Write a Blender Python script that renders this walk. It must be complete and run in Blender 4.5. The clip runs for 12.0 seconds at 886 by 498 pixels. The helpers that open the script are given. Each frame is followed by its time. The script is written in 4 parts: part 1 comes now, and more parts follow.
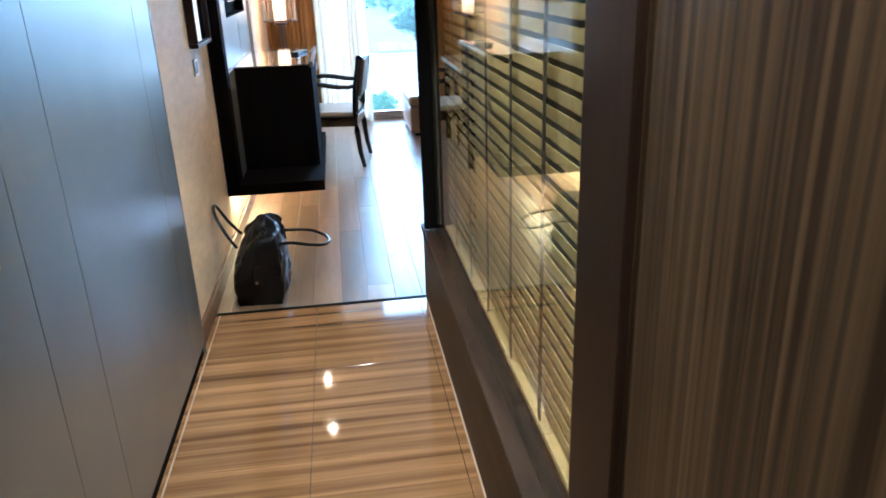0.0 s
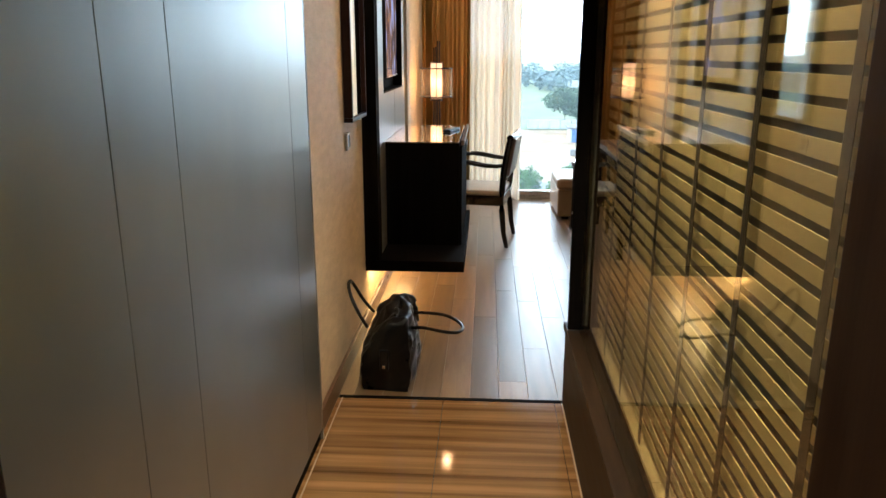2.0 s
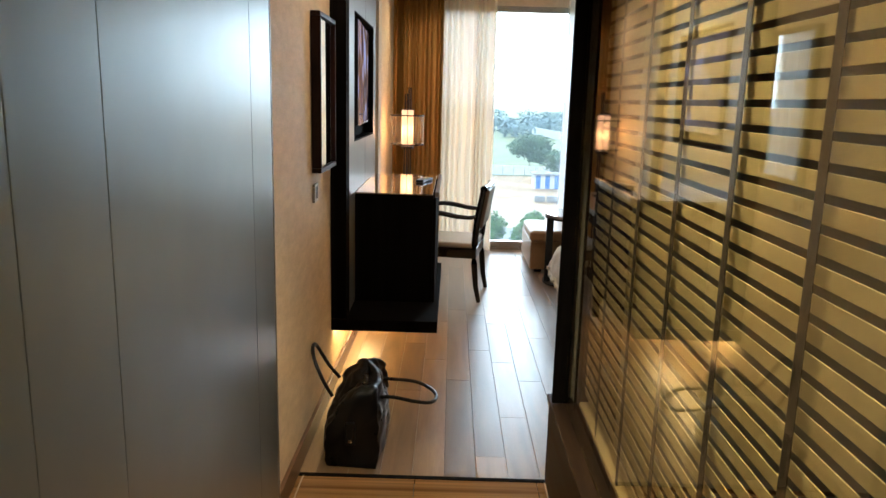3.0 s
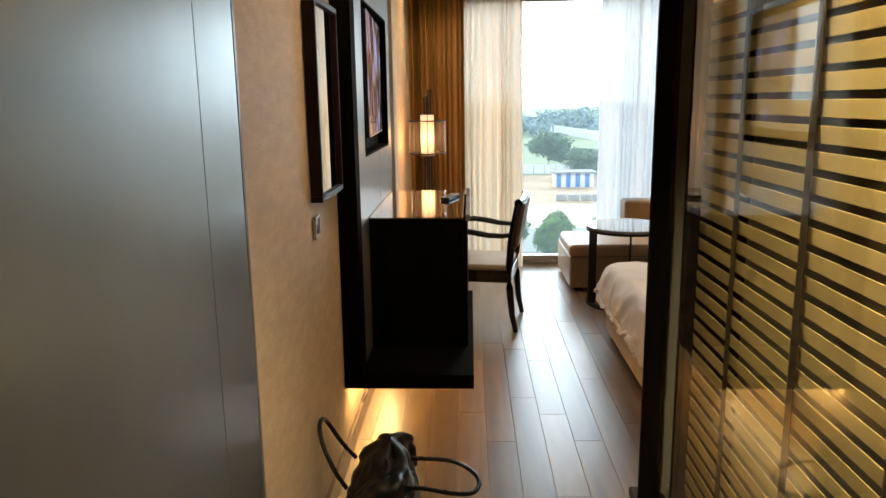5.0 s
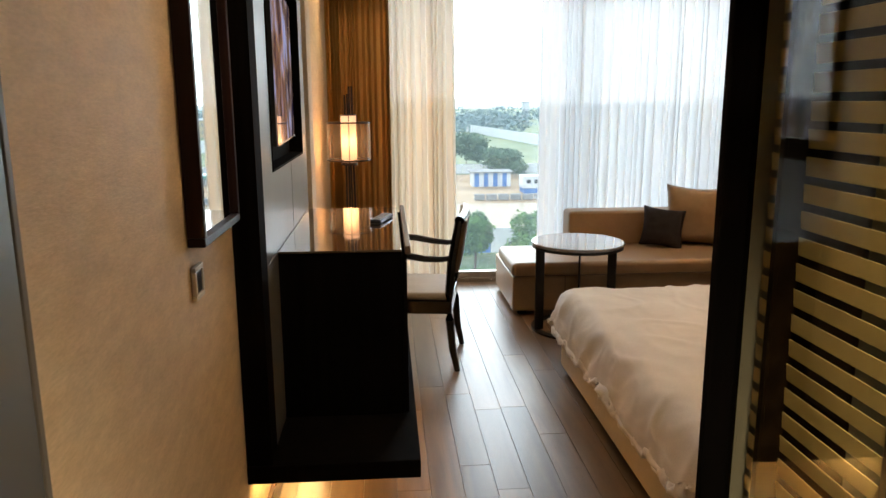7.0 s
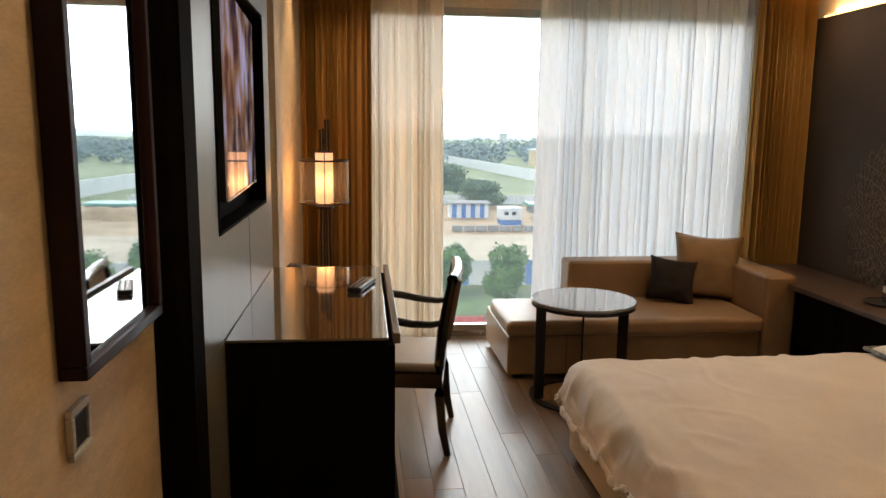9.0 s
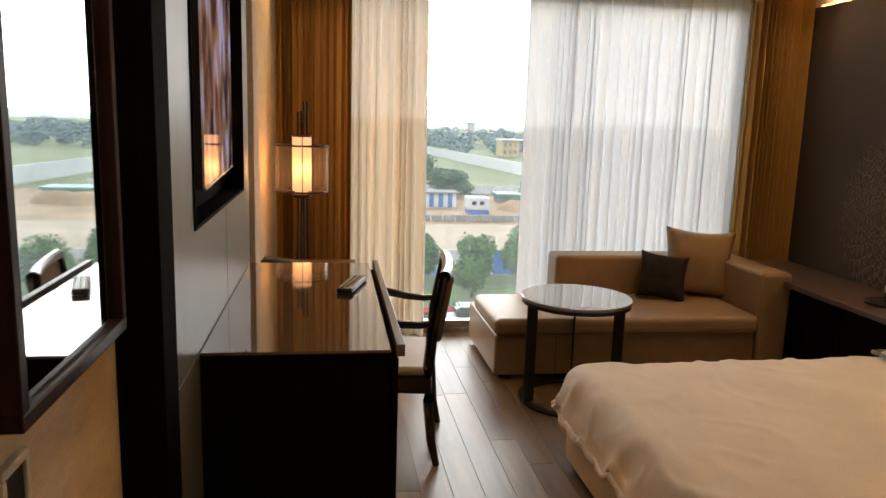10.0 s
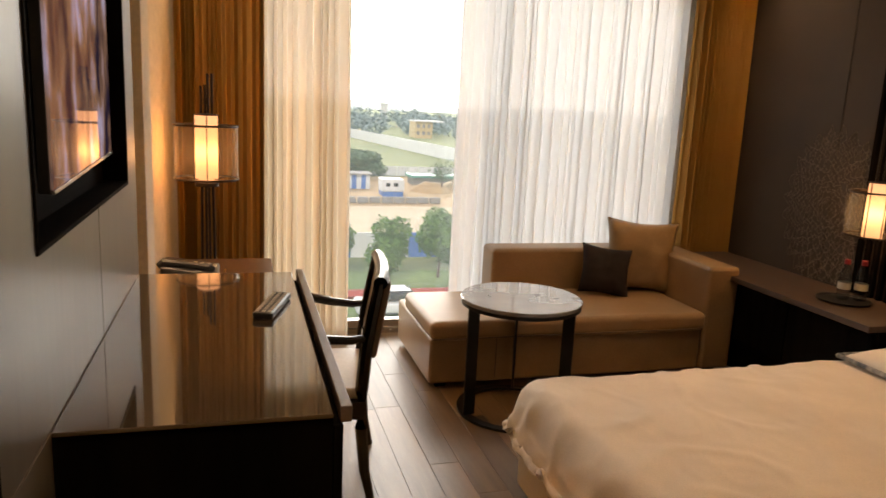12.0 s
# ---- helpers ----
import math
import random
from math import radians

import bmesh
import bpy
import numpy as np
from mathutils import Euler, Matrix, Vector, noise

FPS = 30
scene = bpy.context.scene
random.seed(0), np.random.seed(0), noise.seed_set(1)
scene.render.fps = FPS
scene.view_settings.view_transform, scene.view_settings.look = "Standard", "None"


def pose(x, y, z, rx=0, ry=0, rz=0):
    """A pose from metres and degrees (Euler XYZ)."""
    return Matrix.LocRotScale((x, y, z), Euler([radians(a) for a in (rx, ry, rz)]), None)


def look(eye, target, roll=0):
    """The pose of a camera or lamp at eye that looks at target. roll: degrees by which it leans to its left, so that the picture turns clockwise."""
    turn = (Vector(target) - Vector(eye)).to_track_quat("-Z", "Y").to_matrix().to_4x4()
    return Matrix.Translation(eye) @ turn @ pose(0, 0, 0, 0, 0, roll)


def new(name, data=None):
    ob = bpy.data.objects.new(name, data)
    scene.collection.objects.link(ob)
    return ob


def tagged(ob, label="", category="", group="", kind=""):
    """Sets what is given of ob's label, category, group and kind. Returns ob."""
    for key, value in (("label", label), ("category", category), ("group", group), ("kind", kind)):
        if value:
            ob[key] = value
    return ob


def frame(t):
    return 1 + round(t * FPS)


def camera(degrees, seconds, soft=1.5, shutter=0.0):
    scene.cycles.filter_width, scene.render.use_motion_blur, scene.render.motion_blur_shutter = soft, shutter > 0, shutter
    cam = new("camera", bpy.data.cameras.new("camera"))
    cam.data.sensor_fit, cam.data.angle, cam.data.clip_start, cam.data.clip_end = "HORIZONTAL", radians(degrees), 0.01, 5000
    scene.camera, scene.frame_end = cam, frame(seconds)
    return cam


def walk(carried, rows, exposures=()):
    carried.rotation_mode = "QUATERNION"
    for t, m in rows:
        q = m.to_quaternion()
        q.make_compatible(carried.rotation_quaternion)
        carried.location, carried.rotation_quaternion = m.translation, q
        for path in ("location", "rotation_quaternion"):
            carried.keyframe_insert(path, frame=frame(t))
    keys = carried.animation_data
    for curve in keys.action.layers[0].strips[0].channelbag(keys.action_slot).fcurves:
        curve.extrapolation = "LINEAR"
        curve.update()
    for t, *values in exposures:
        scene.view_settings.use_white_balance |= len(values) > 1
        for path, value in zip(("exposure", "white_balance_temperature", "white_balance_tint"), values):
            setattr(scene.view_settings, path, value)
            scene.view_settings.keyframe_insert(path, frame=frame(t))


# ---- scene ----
cam = camera(62.9, 12.0, shutter=0.2)
PATH = [
    (0, (0.054, 0.724, 1.468), (0.301, 2.576, 0.753), -2.0),
    (0.5, (0.051, 0.826, 1.468), (0.083, 2.726, 0.845), -0.5),
    (1, (0.02, 0.87, 1.46), (-0.053, 2.788, 0.898), 0.2),
    (1.5, (0.02, 0.906, 1.462), (-0.09, 2.832, 0.931), -0.1),
    (2, (0.037, 0.987, 1.476), (-0.077, 2.915, 0.957), 0.0),
    (2.5, (0.007, 1.114, 1.483), (-0.05, 3.066, 1.05), 1.3),
    (3, (-0.022, 1.24, 1.491), (-0.039, 3.199, 1.089), 1.5),
    (5, (-0.085, 1.944, 1.497), (-0.161, 3.902, 1.099), -0.8),
    (5.5, (-0.142, 2.136, 1.51), (-0.169, 4.099, 1.126), -0.9),
    (6, (-0.139, 2.356, 1.497), (-0.13, 4.321, 1.125), -0.6),
    (6.5, (-0.125, 2.525, 1.501), (-0.087, 4.485, 1.106), -0.7),
    (7, (-0.162, 2.684, 1.497), (-0.013, 4.637, 1.095), -0.3),
    (9, (-0.18, 3.29, 1.533), (0.035, 5.252, 1.212), 0.7),
    (9.5, (-0.195, 3.374, 1.527), (0.028, 5.334, 1.198), 1.1),
    (10, (-0.258, 3.561, 1.512), (0.049, 5.506, 1.163), 1.8),
    (10.5, (-0.289, 3.685, 1.502), (0.088, 5.613, 1.125), 2.3),
    (11, (-0.288, 3.825, 1.506), (0.086, 5.753, 1.128), 2.3),
    (11.5, (-0.271, 3.962, 1.501), (0.11, 5.889, 1.127), 2.7),
    (12, (-0.267, 4.029, 1.502), (0.273, 5.914, 1.112), 2.8),
]
EXPOSURES = [
    (0.0, 2.3, 4100, 4), (0.5, 2.15, 4700, 7), (1.0, 2.1, 5250, 9), (1.5, 1.8, 5450, 8), (2.5, 1.55, 5500, 7), (5.0, 1.4, 5900, 7),
    (6.0, 1.28, 5850, 6), (7.2, 1.2, 6150, 10), (9.5, 0.9, 6750, 14), (10.5, 0.92, 7250, 18), (12.0, 1.02, 7900, 20),
]
walk(cam, [(t, look(eye, target, roll)) for t, eye, target, roll in PATH], EXPOSURES)

# ---- light ----
world = bpy.data.worlds.new("sky")
scene.world = world
world.use_nodes = True
wn, wl = world.node_tree.nodes, world.node_tree.links
sky = wn.new("ShaderNodeTexSky")
sky.sky_type, sky.sun_disc = "NISHITA", False
sky.sun_elevation, sky.sun_rotation = radians(42), radians(207)
sky.air_density, sky.dust_density, sky.ozone_density = 1.0, 0.8, 1.0
wn["Background"].inputs["Strength"].default_value = 0.1
wl.new(sky.outputs["Color"], wn["Background"].inputs["Color"])


def lamp(name, kind, m, power, colour, size=0.1, size_y=0.0, spot=60, blend=0.6):
    data = bpy.data.lights.new(name, kind)
    data.energy, data.color = power, colour
    if kind == "AREA":
        data.size = size
        if size_y:
            data.shape, data.size_y = "RECTANGLE", size_y
    elif kind == "SUN":
        data.angle = radians(size)
    else:
        data.shadow_soft_size = size
        if kind == "SPOT":
            data.spot_size, data.spot_blend = radians(spot), blend
    ob = new(name, data)
    ob.matrix_world = m
    return tagged(ob, kind="structure")


WARM = (1.0, 0.62, 0.28)
lamp("sun", "SUN", look((-40, -80, 80), (0, 0, 0)), 1.5, (1.0, 0.94, 0.84), 12)

# ---- materials ----


def shader(name):
    m = bpy.data.materials.new(name)
    m.use_nodes = True
    return m, m.node_tree.nodes, m.node_tree.links, m.node_tree.nodes["Principled BSDF"]


def surf(name, c1, c2, rough=0.5, metal=0.0, scale=4.0, stretch=(1, 1, 1), detail=4.0, fine=90.0, bump=0.05, vary=0.0,
         spec=0.5, coat=0.0, lo=0.35, hi=0.65, rvar=0.08, fstretch=(1, 1, 1), local=False, sheen=0.0, distort=0.0):
    """Two-tone surface: broad mottling between c1 and c2, a fine grain for the relief, uneven gloss."""
    m, n, l, b = shader(name)
    geo = n.new("ShaderNodeTexCoord" if local else "ShaderNodeNewGeometry")
    where = geo.outputs["Object" if local else "Position"]
    if vary:
        info, add = n.new("ShaderNodeObjectInfo"), n.new("ShaderNodeVectorMath")
        mul = n.new("ShaderNodeMath")
        mul.operation, mul.inputs[1].default_value = "MULTIPLY", 37.0
        l.new(info.outputs["Random"], mul.inputs[0])
        l.new(where, add.inputs[0])
        l.new(mul.outputs[0], add.inputs[1])
        where = add.outputs[0]
    mp = n.new("ShaderNodeMapping")
    mp.inputs["Scale"].default_value = stretch
    l.new(where, mp.inputs["Vector"])
    big = n.new("ShaderNodeTexNoise")
    big.inputs["Scale"].default_value, big.inputs["Detail"].default_value = scale, detail
    big.inputs["Distortion"].default_value = distort
    l.new(mp.outputs[0], big.inputs["Vector"])
    ramp = n.new("ShaderNodeValToRGB")
    ramp.color_ramp.elements[0].position, ramp.color_ramp.elements[1].position = lo, hi
    ramp.color_ramp.elements[0].color, ramp.color_ramp.elements[1].color = (*c1, 1), (*c2, 1)
    l.new(big.outputs["Fac"], ramp.inputs["Fac"])
    colour = ramp.outputs["Color"]
    fm = n.new("ShaderNodeMapping")
    fm.inputs["Scale"].default_value = fstretch
    l.new(where, fm.inputs["Vector"])
    grain = n.new("ShaderNodeTexNoise")
    grain.inputs["Scale"].default_value, grain.inputs["Detail"].default_value = fine, 3.0
    l.new(fm.outputs[0], grain.inputs["Vector"])
    hsv = n.new("ShaderNodeHueSaturation")
    val = n.new("ShaderNodeMapRange")
    val.inputs["To Min"].default_value, val.inputs["To Max"].default_value = 0.82, 1.18
    l.new(grain.outputs["Fac"], val.inputs["Value"])
    if vary:
        vr = n.new("ShaderNodeMapRange")
        vr.inputs["To Min"].default_value, vr.inputs["To Max"].default_value = 1 - vary, 1 + vary
        l.new(info.outputs["Random"], vr.inputs["Value"])
        vm = n.new("ShaderNodeMath")
        vm.operation = "MULTIPLY"
        l.new(val.outputs[0], vm.inputs[0])
        l.new(vr.outputs[0], vm.inputs[1])
        l.new(vm.outputs[0], hsv.inputs["Value"])
    else:
        l.new(val.outputs[0], hsv.inputs["Value"])
    l.new(colour, hsv.inputs["Color"])
    l.new(hsv.outputs["Color"], b.inputs["Base Color"])
    rr = n.new("ShaderNodeMapRange")
    rr.inputs["To Min"].default_value, rr.inputs["To Max"].default_value = max(0.02, rough - rvar), min(1, rough + rvar)
    l.new(big.outputs["Fac"], rr.inputs["Value"])
    l.new(rr.outputs[0], b.inputs["Roughness"])
    b.inputs["Metallic"].default_value, b.inputs["Specular IOR Level"].default_value = metal, spec
    b.inputs["Coat Weight"].default_value, b.inputs["Coat Roughness"].default_value = coat, 0.06
    b.inputs["Sheen Weight"].default_value = sheen
    if bump:
        bp = n.new("ShaderNodeBump")
        bp.inputs["Strength"].default_value, bp.inputs["Distance"].default_value = bump, 0.004
        l.new(grain.outputs["Fac"], bp.inputs["Height"])
        l.new(bp.outputs[0], b.inputs["Normal"])
    return m


def glow(name, colour, strength):
    m, n, l, b = shader(name)
    b.inputs["Base Color"].default_value = (*colour, 1)
    b.inputs["Emission Color"].default_value, b.inputs["Emission Strength"].default_value = (*colour, 1), strength
    return m


def clear(name, tint, rough=0.0, ior=1.5, veil=0.0, veil_tint=(1, 1, 1)):
    """Thin clear sheet: see-through, with a mirror gloss that grows at a slant; veil: a share that scatters light, for
    haze or gauze.
    """
    m, n, l, b = shader(name)
    n.remove(b)
    tr, gl, mix, fr = n.new("ShaderNodeBsdfTransparent"), n.new("ShaderNodeBsdfGlossy"), n.new("ShaderNodeMixShader"), n.new("ShaderNodeLayerWeight")
    pw, rng = n.new("ShaderNodeMath"), n.new("ShaderNodeMapRange")
    pw.operation, pw.inputs[1].default_value, fr.inputs["Blend"].default_value = "POWER", 5.0, 0.5
    rng.inputs["To Min"].default_value = ((ior - 1) / (ior + 1)) ** 2
    tr.inputs["Color"].default_value, gl.inputs["Roughness"].default_value = (*tint, 1), rough
    l.new(fr.outputs["Facing"], pw.inputs[0])
    l.new(pw.outputs[0], rng.inputs["Value"])
    l.new(rng.outputs[0], mix.inputs["Fac"])
    body = tr.outputs[0]
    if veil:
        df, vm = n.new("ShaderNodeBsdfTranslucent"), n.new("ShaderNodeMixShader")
        df.inputs["Color"].default_value = (*veil_tint, 1)
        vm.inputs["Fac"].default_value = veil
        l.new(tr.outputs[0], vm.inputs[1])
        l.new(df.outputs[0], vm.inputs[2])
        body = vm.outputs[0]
    l.new(body, mix.inputs[1])
    l.new(gl.outputs[0], mix.inputs[2])
    l.new(mix.outputs[0], n["Material Output"].inputs["Surface"])
    return m


def lampshade(name, colour, strength, through_light):
    """Paper tube that glows all over and lets the bulb's hot middle show through."""
    m, n, l, b = shader(name)
    n.remove(b)
    em, tl, add = n.new("ShaderNodeEmission"), n.new("ShaderNodeBsdfTranslucent"), n.new("ShaderNodeAddShader")
    em.inputs["Color"].default_value, em.inputs["Strength"].default_value = (*colour, 1), strength
    tl.inputs["Color"].default_value = (through_light, through_light * 0.95, through_light * 0.9, 1)
    l.new(em.outputs[0], add.inputs[0])
    l.new(tl.outputs[0], add.inputs[1])
    l.new(add.outputs[0], n["Material Output"].inputs["Surface"])
    return m


def cloth(name, colour, through_light, see=0.0, weave=700.0, stretch=(1, 1, 1), contrast=0.08):
    """Woven cloth that lets some light through its threads (through_light) and some between them (see)."""
    m, n, l, b = shader(name)
    n.remove(b)
    geo, mp, no, val, hsv = (n.new("ShaderNode" + k) for k in ("NewGeometry", "Mapping", "TexNoise", "MapRange", "HueSaturation"))
    mp.inputs["Scale"].default_value = stretch
    no.inputs["Scale"].default_value, no.inputs["Detail"].default_value = weave, 3.0
    val.inputs["To Min"].default_value, val.inputs["To Max"].default_value = 1 - contrast, 1 + contrast
    hsv.inputs["Color"].default_value = (*colour, 1)
    l.new(geo.outputs["Position"], mp.inputs["Vector"])
    l.new(mp.outputs[0], no.inputs["Vector"])
    l.new(no.outputs["Fac"], val.inputs["Value"])
    l.new(val.outputs[0], hsv.inputs["Value"])
    df, tl, mix = n.new("ShaderNodeBsdfDiffuse"), n.new("ShaderNodeBsdfTranslucent"), n.new("ShaderNodeMixShader")
    for s in (df, tl):
        l.new(hsv.outputs[0], s.inputs["Color"])
    mix.inputs["Fac"].default_value = through_light
    l.new(df.outputs[0], mix.inputs[1])
    l.new(tl.outputs[0], mix.inputs[2])
    out = mix.outputs[0]
    if see:
        tr, ms = n.new("ShaderNodeBsdfTransparent"), n.new("ShaderNodeMixShader")
        ms.inputs["Fac"].default_value = see
        l.new(out, ms.inputs[1])
        l.new(tr.outputs[0], ms.inputs[2])
        out = ms.outputs[0]
    l.new(out, n["Material Output"].inputs["Surface"])
    return m


PLANK = surf("dark_oak", (0.11, 0.064, 0.032), (0.215, 0.137, 0.072), 0.29, scale=2.6, stretch=(7, 0.6, 1), detail=7, fine=40, fstretch=(11, 0.7, 1), bump=0.1, vary=0.36, spec=0.5, distort=0.45, rvar=0.03, lo=0.25, hi=0.75)
MARBLE = surf("striped_marble", (0.085, 0.04, 0.014), (0.27, 0.14, 0.05), 0.07, scale=2.6, stretch=(0.22, 9, 1), detail=9, fine=26, fstretch=(0.3, 6, 1), bump=0.0, rvar=0.03, distort=0.5, coat=0.3, lo=0.3, hi=0.72)
WALLPAPER = surf("beige_wallpaper", (0.61, 0.455, 0.275), (0.72, 0.555, 0.35), 0.62, scale=14, stretch=(1, 0.8, 2.2), detail=8, fine=130, fstretch=(1, 0.5, 1.8), bump=0.16, lo=0.3, hi=0.7)
PAINT = surf("cream_paint", (0.62, 0.54, 0.42), (0.7, 0.61, 0.48), 0.8, scale=2, fine=60, bump=0.05)
CEIL = surf("white_ceiling_paint", (0.74, 0.72, 0.68), (0.8, 0.78, 0.74), 0.9, scale=1.5, fine=60, bump=0.03)
LACQUER = surf("grey_lacquer", (0.235, 0.26, 0.265), (0.29, 0.315, 0.32), 0.31, scale=1.2, stretch=(1, 1, 0.6), fine=3, fstretch=(1, 1, 0.7), bump=0.01, metal=0.85, spec=0.8, rvar=0.05)
PANELGREY = surf("taupe_lacquer", (0.13, 0.115, 0.098), (0.165, 0.147, 0.127), 0.34, scale=1.2, fine=40, fstretch=(1, 1, 0.1), bump=0.02)
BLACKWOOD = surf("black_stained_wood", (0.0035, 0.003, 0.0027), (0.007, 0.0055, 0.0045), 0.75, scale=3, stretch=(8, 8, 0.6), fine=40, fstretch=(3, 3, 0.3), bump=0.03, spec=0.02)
CONSOLEWOOD = surf("dark_walnut", (0.042, 0.026, 0.019), (0.08, 0.05, 0.037), 0.4, scale=3, stretch=(8, 1, 8), fine=40, fstretch=(4, 0.5, 4), bump=0.04)
DARKWOOD = surf("dark_brown_wood", (0.055, 0.025, 0.011), (0.115, 0.058, 0.027), 0.3, scale=3, stretch=(8, 1, 8), fine=40, fstretch=(4, 0.5, 4), bump=0.04)
JAMBWOOD = surf("dark_brown_jamb", (0.018, 0.008, 0.004), (0.034, 0.017, 0.009), 0.45, spec=0.1, scale=3, stretch=(8, 8, 0.5), fine=40, fstretch=(4, 4, 0.4), bump=0.03)
LOWWOOD = surf("dark_brown_low_panel", (0.016, 0.009, 0.005), (0.036, 0.02, 0.01), 0.45, spec=0.1, scale=3, stretch=(8, 1, 8), fine=40, fstretch=(4, 0.5, 4), bump=0.03)
JOINT = surf("tan_floor_joint", (0.24, 0.16, 0.09), (0.32, 0.22, 0.13), 0.6, scale=5, fine=60, bump=0.0)
VENEER = surf("striped_dark_veneer", (0.036, 0.018, 0.007), (0.2, 0.12, 0.048), 0.4, spec=0.2, scale=2.6, stretch=(30, 30, 0.3), detail=7, fine=30, fstretch=(10, 10, 0.3), bump=0.03, lo=0.42, hi=0.85, distort=0.6)
DOORBLACK = surf("black_door_veneer", (0.006, 0.005, 0.005), (0.014, 0.011, 0.01), 0.22, scale=3, stretch=(8, 8, 0.6), fine=40, fstretch=(3, 3, 0.3), bump=0.02)
GLASSTOP = surf("brown_glass_top", (0.1, 0.075, 0.05), (0.12, 0.09, 0.06), 0.03, scale=1, fine=20, bump=0.0, rvar=0.01, coat=1.0, spec=0.8)
STONETOP = surf("grey_polished_stone", (0.2, 0.195, 0.195), (0.225, 0.22, 0.22), 0.03, scale=2, stretch=(1, 3, 1), detail=2, fine=8, bump=0.0, rvar=0.005, coat=0.6)
CHAIRBLACK = surf("black_lacquered_wood", (0.005, 0.0045, 0.004), (0.009, 0.008, 0.007), 0.16, scale=6, fine=60, bump=0.01, local=True)
FLAPWOOD = surf("mid_brown_wood", (0.1, 0.065, 0.042), (0.17, 0.115, 0.078), 0.35, scale=3, stretch=(8, 1, 8), fine=40, fstretch=(4, 0.5, 4), bump=0.04)
BLACKMETAL = surf("black_metal", (0.01, 0.01, 0.01), (0.02, 0.019, 0.018), 0.4, metal=0.6, scale=6, fine=150, bump=0.02)
BRONZE = surf("dark_bronze", (0.035, 0.022, 0.014), (0.06, 0.04, 0.026), 0.4, metal=0.7, scale=8, fine=150, bump=0.02)
CHROME = surf("brushed_steel", (0.55, 0.54, 0.52), (0.62, 0.61, 0.6), 0.25, metal=1.0, scale=8, fine=150, bump=0.01)
LEATHER = surf("black_leather", (0.0025, 0.0025, 0.0025), (0.006, 0.0055, 0.005), 0.3, scale=9, fine=40, bump=0.35, spec=0.3, local=True)
HIDE = surf("tan_leather", (0.235, 0.145, 0.072), (0.3, 0.19, 0.1), 0.42, scale=4, fine=120, bump=0.14)
SEATHIDE = surf("cream_seat_leather", (0.42, 0.36, 0.28), (0.5, 0.43, 0.34), 0.4, scale=6, fine=120, bump=0.12, local=True)
BROWNHIDE = surf("brown_back_leather", (0.1, 0.06, 0.035), (0.14, 0.085, 0.05), 0.4, scale=6, fine=120, bump=0.12, local=True)
SATIN = surf("bronze_satin", (0.2, 0.12, 0.052), (0.27, 0.165, 0.075), 0.42, scale=6, fine=160, bump=0.1, local=True)
DARKSATIN = surf("dark_brown_satin", (0.012, 0.0085, 0.0085), (0.02, 0.014, 0.014), 0.7, spec=0.2, scale=6, fine=160, bump=0.1, local=True)
LINEN = surf("cream_linen", (0.6, 0.52, 0.44), (0.68, 0.6, 0.51), 0.8, scale=3, fine=260, bump=0.12, sheen=0.15)
BASECLOTH = surf("beige_upholstery", (0.45, 0.36, 0.25), (0.52, 0.42, 0.3), 0.85, scale=4, fine=300, bump=0.2)
STRIPECLOTH = surf("blue_striped_cotton", (0.07, 0.09, 0.11), (0.35, 0.33, 0.3), 0.85, scale=9, stretch=(4, 4, 1), fine=300, bump=0.2)
HEADPANEL = surf("chocolate_fabric_panel", (0.037, 0.027, 0.021), (0.05, 0.037, 0.029), 0.7, scale=2, fine=240, bump=0.2)
LACE = surf("pale_printed_lace", (0.13, 0.11, 0.092), (0.18, 0.155, 0.13), 0.6, scale=8, fine=200, bump=0.05)
SLAT = surf("cream_blind_slat", (0.66, 0.46, 0.18), (0.74, 0.53, 0.22), 0.45, scale=5, fine=80, bump=0.03)
TAPE = surf("brown_ladder_tape", (0.045, 0.026, 0.012), (0.065, 0.038, 0.018), 0.8, scale=9, fine=200, bump=0.1)
WHITEPLASTIC = surf("ivory_plastic", (0.6, 0.57, 0.5), (0.66, 0.62, 0.55), 0.35, scale=8, fine=150, bump=0.01)
BLACKPLASTIC = surf("black_plastic", (0.012, 0.012, 0.012), (0.022, 0.022, 0.022), 0.3, scale=8, fine=150, bump=0.02)
REDCAP = surf("red_plastic", (0.2, 0.008, 0.018), (0.26, 0.012, 0.022), 0.35, scale=8, fine=150, bump=0.01)
SHEER = cloth("white_sheer", (0.8, 0.82, 0.84), 0.25, 0.035, 320, (1, 1, 0.06), 0.1)
# Denser where gathered; the floor lamp's warm light is put into the colour.
FOLDSHEER = cloth("gathered_sheer_lamp_tint", (0.84, 0.75, 0.62), 0.18, 0.02, 320, (1, 1, 0.06), 0.06)
DRAPE = cloth("bronze_drape", (0.43, 0.245, 0.075), 0.1, 0.0, 260, (1, 1, 0.05))
SHADE = lampshade("lit_cream_shade", (1.0, 0.47, 0.23), 0.62, 0.09)
LED = glow("warm_led", (1.0, 0.6, 0.2), 3.0)
SPOTGLOW = glow("downlight_lens", (1.0, 0.8, 0.55), 14.0)
# The bluish veil puts the haze of the distance into the window glass.
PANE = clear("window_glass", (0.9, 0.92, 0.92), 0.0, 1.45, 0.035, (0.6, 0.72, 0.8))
PARTGLASS = clear("partition_glass", (0.85, 0.87, 0.8), 0.0, 1.85)
GAUZE = clear("shade_gauze", (0.88, 0.84, 0.76), 0.2, 1.25, 0.025, (0.9, 0.86, 0.8))
BOTTLEGLASS = clear("clear_plastic", (0.72, 0.76, 0.78), 0.03, 1.45)
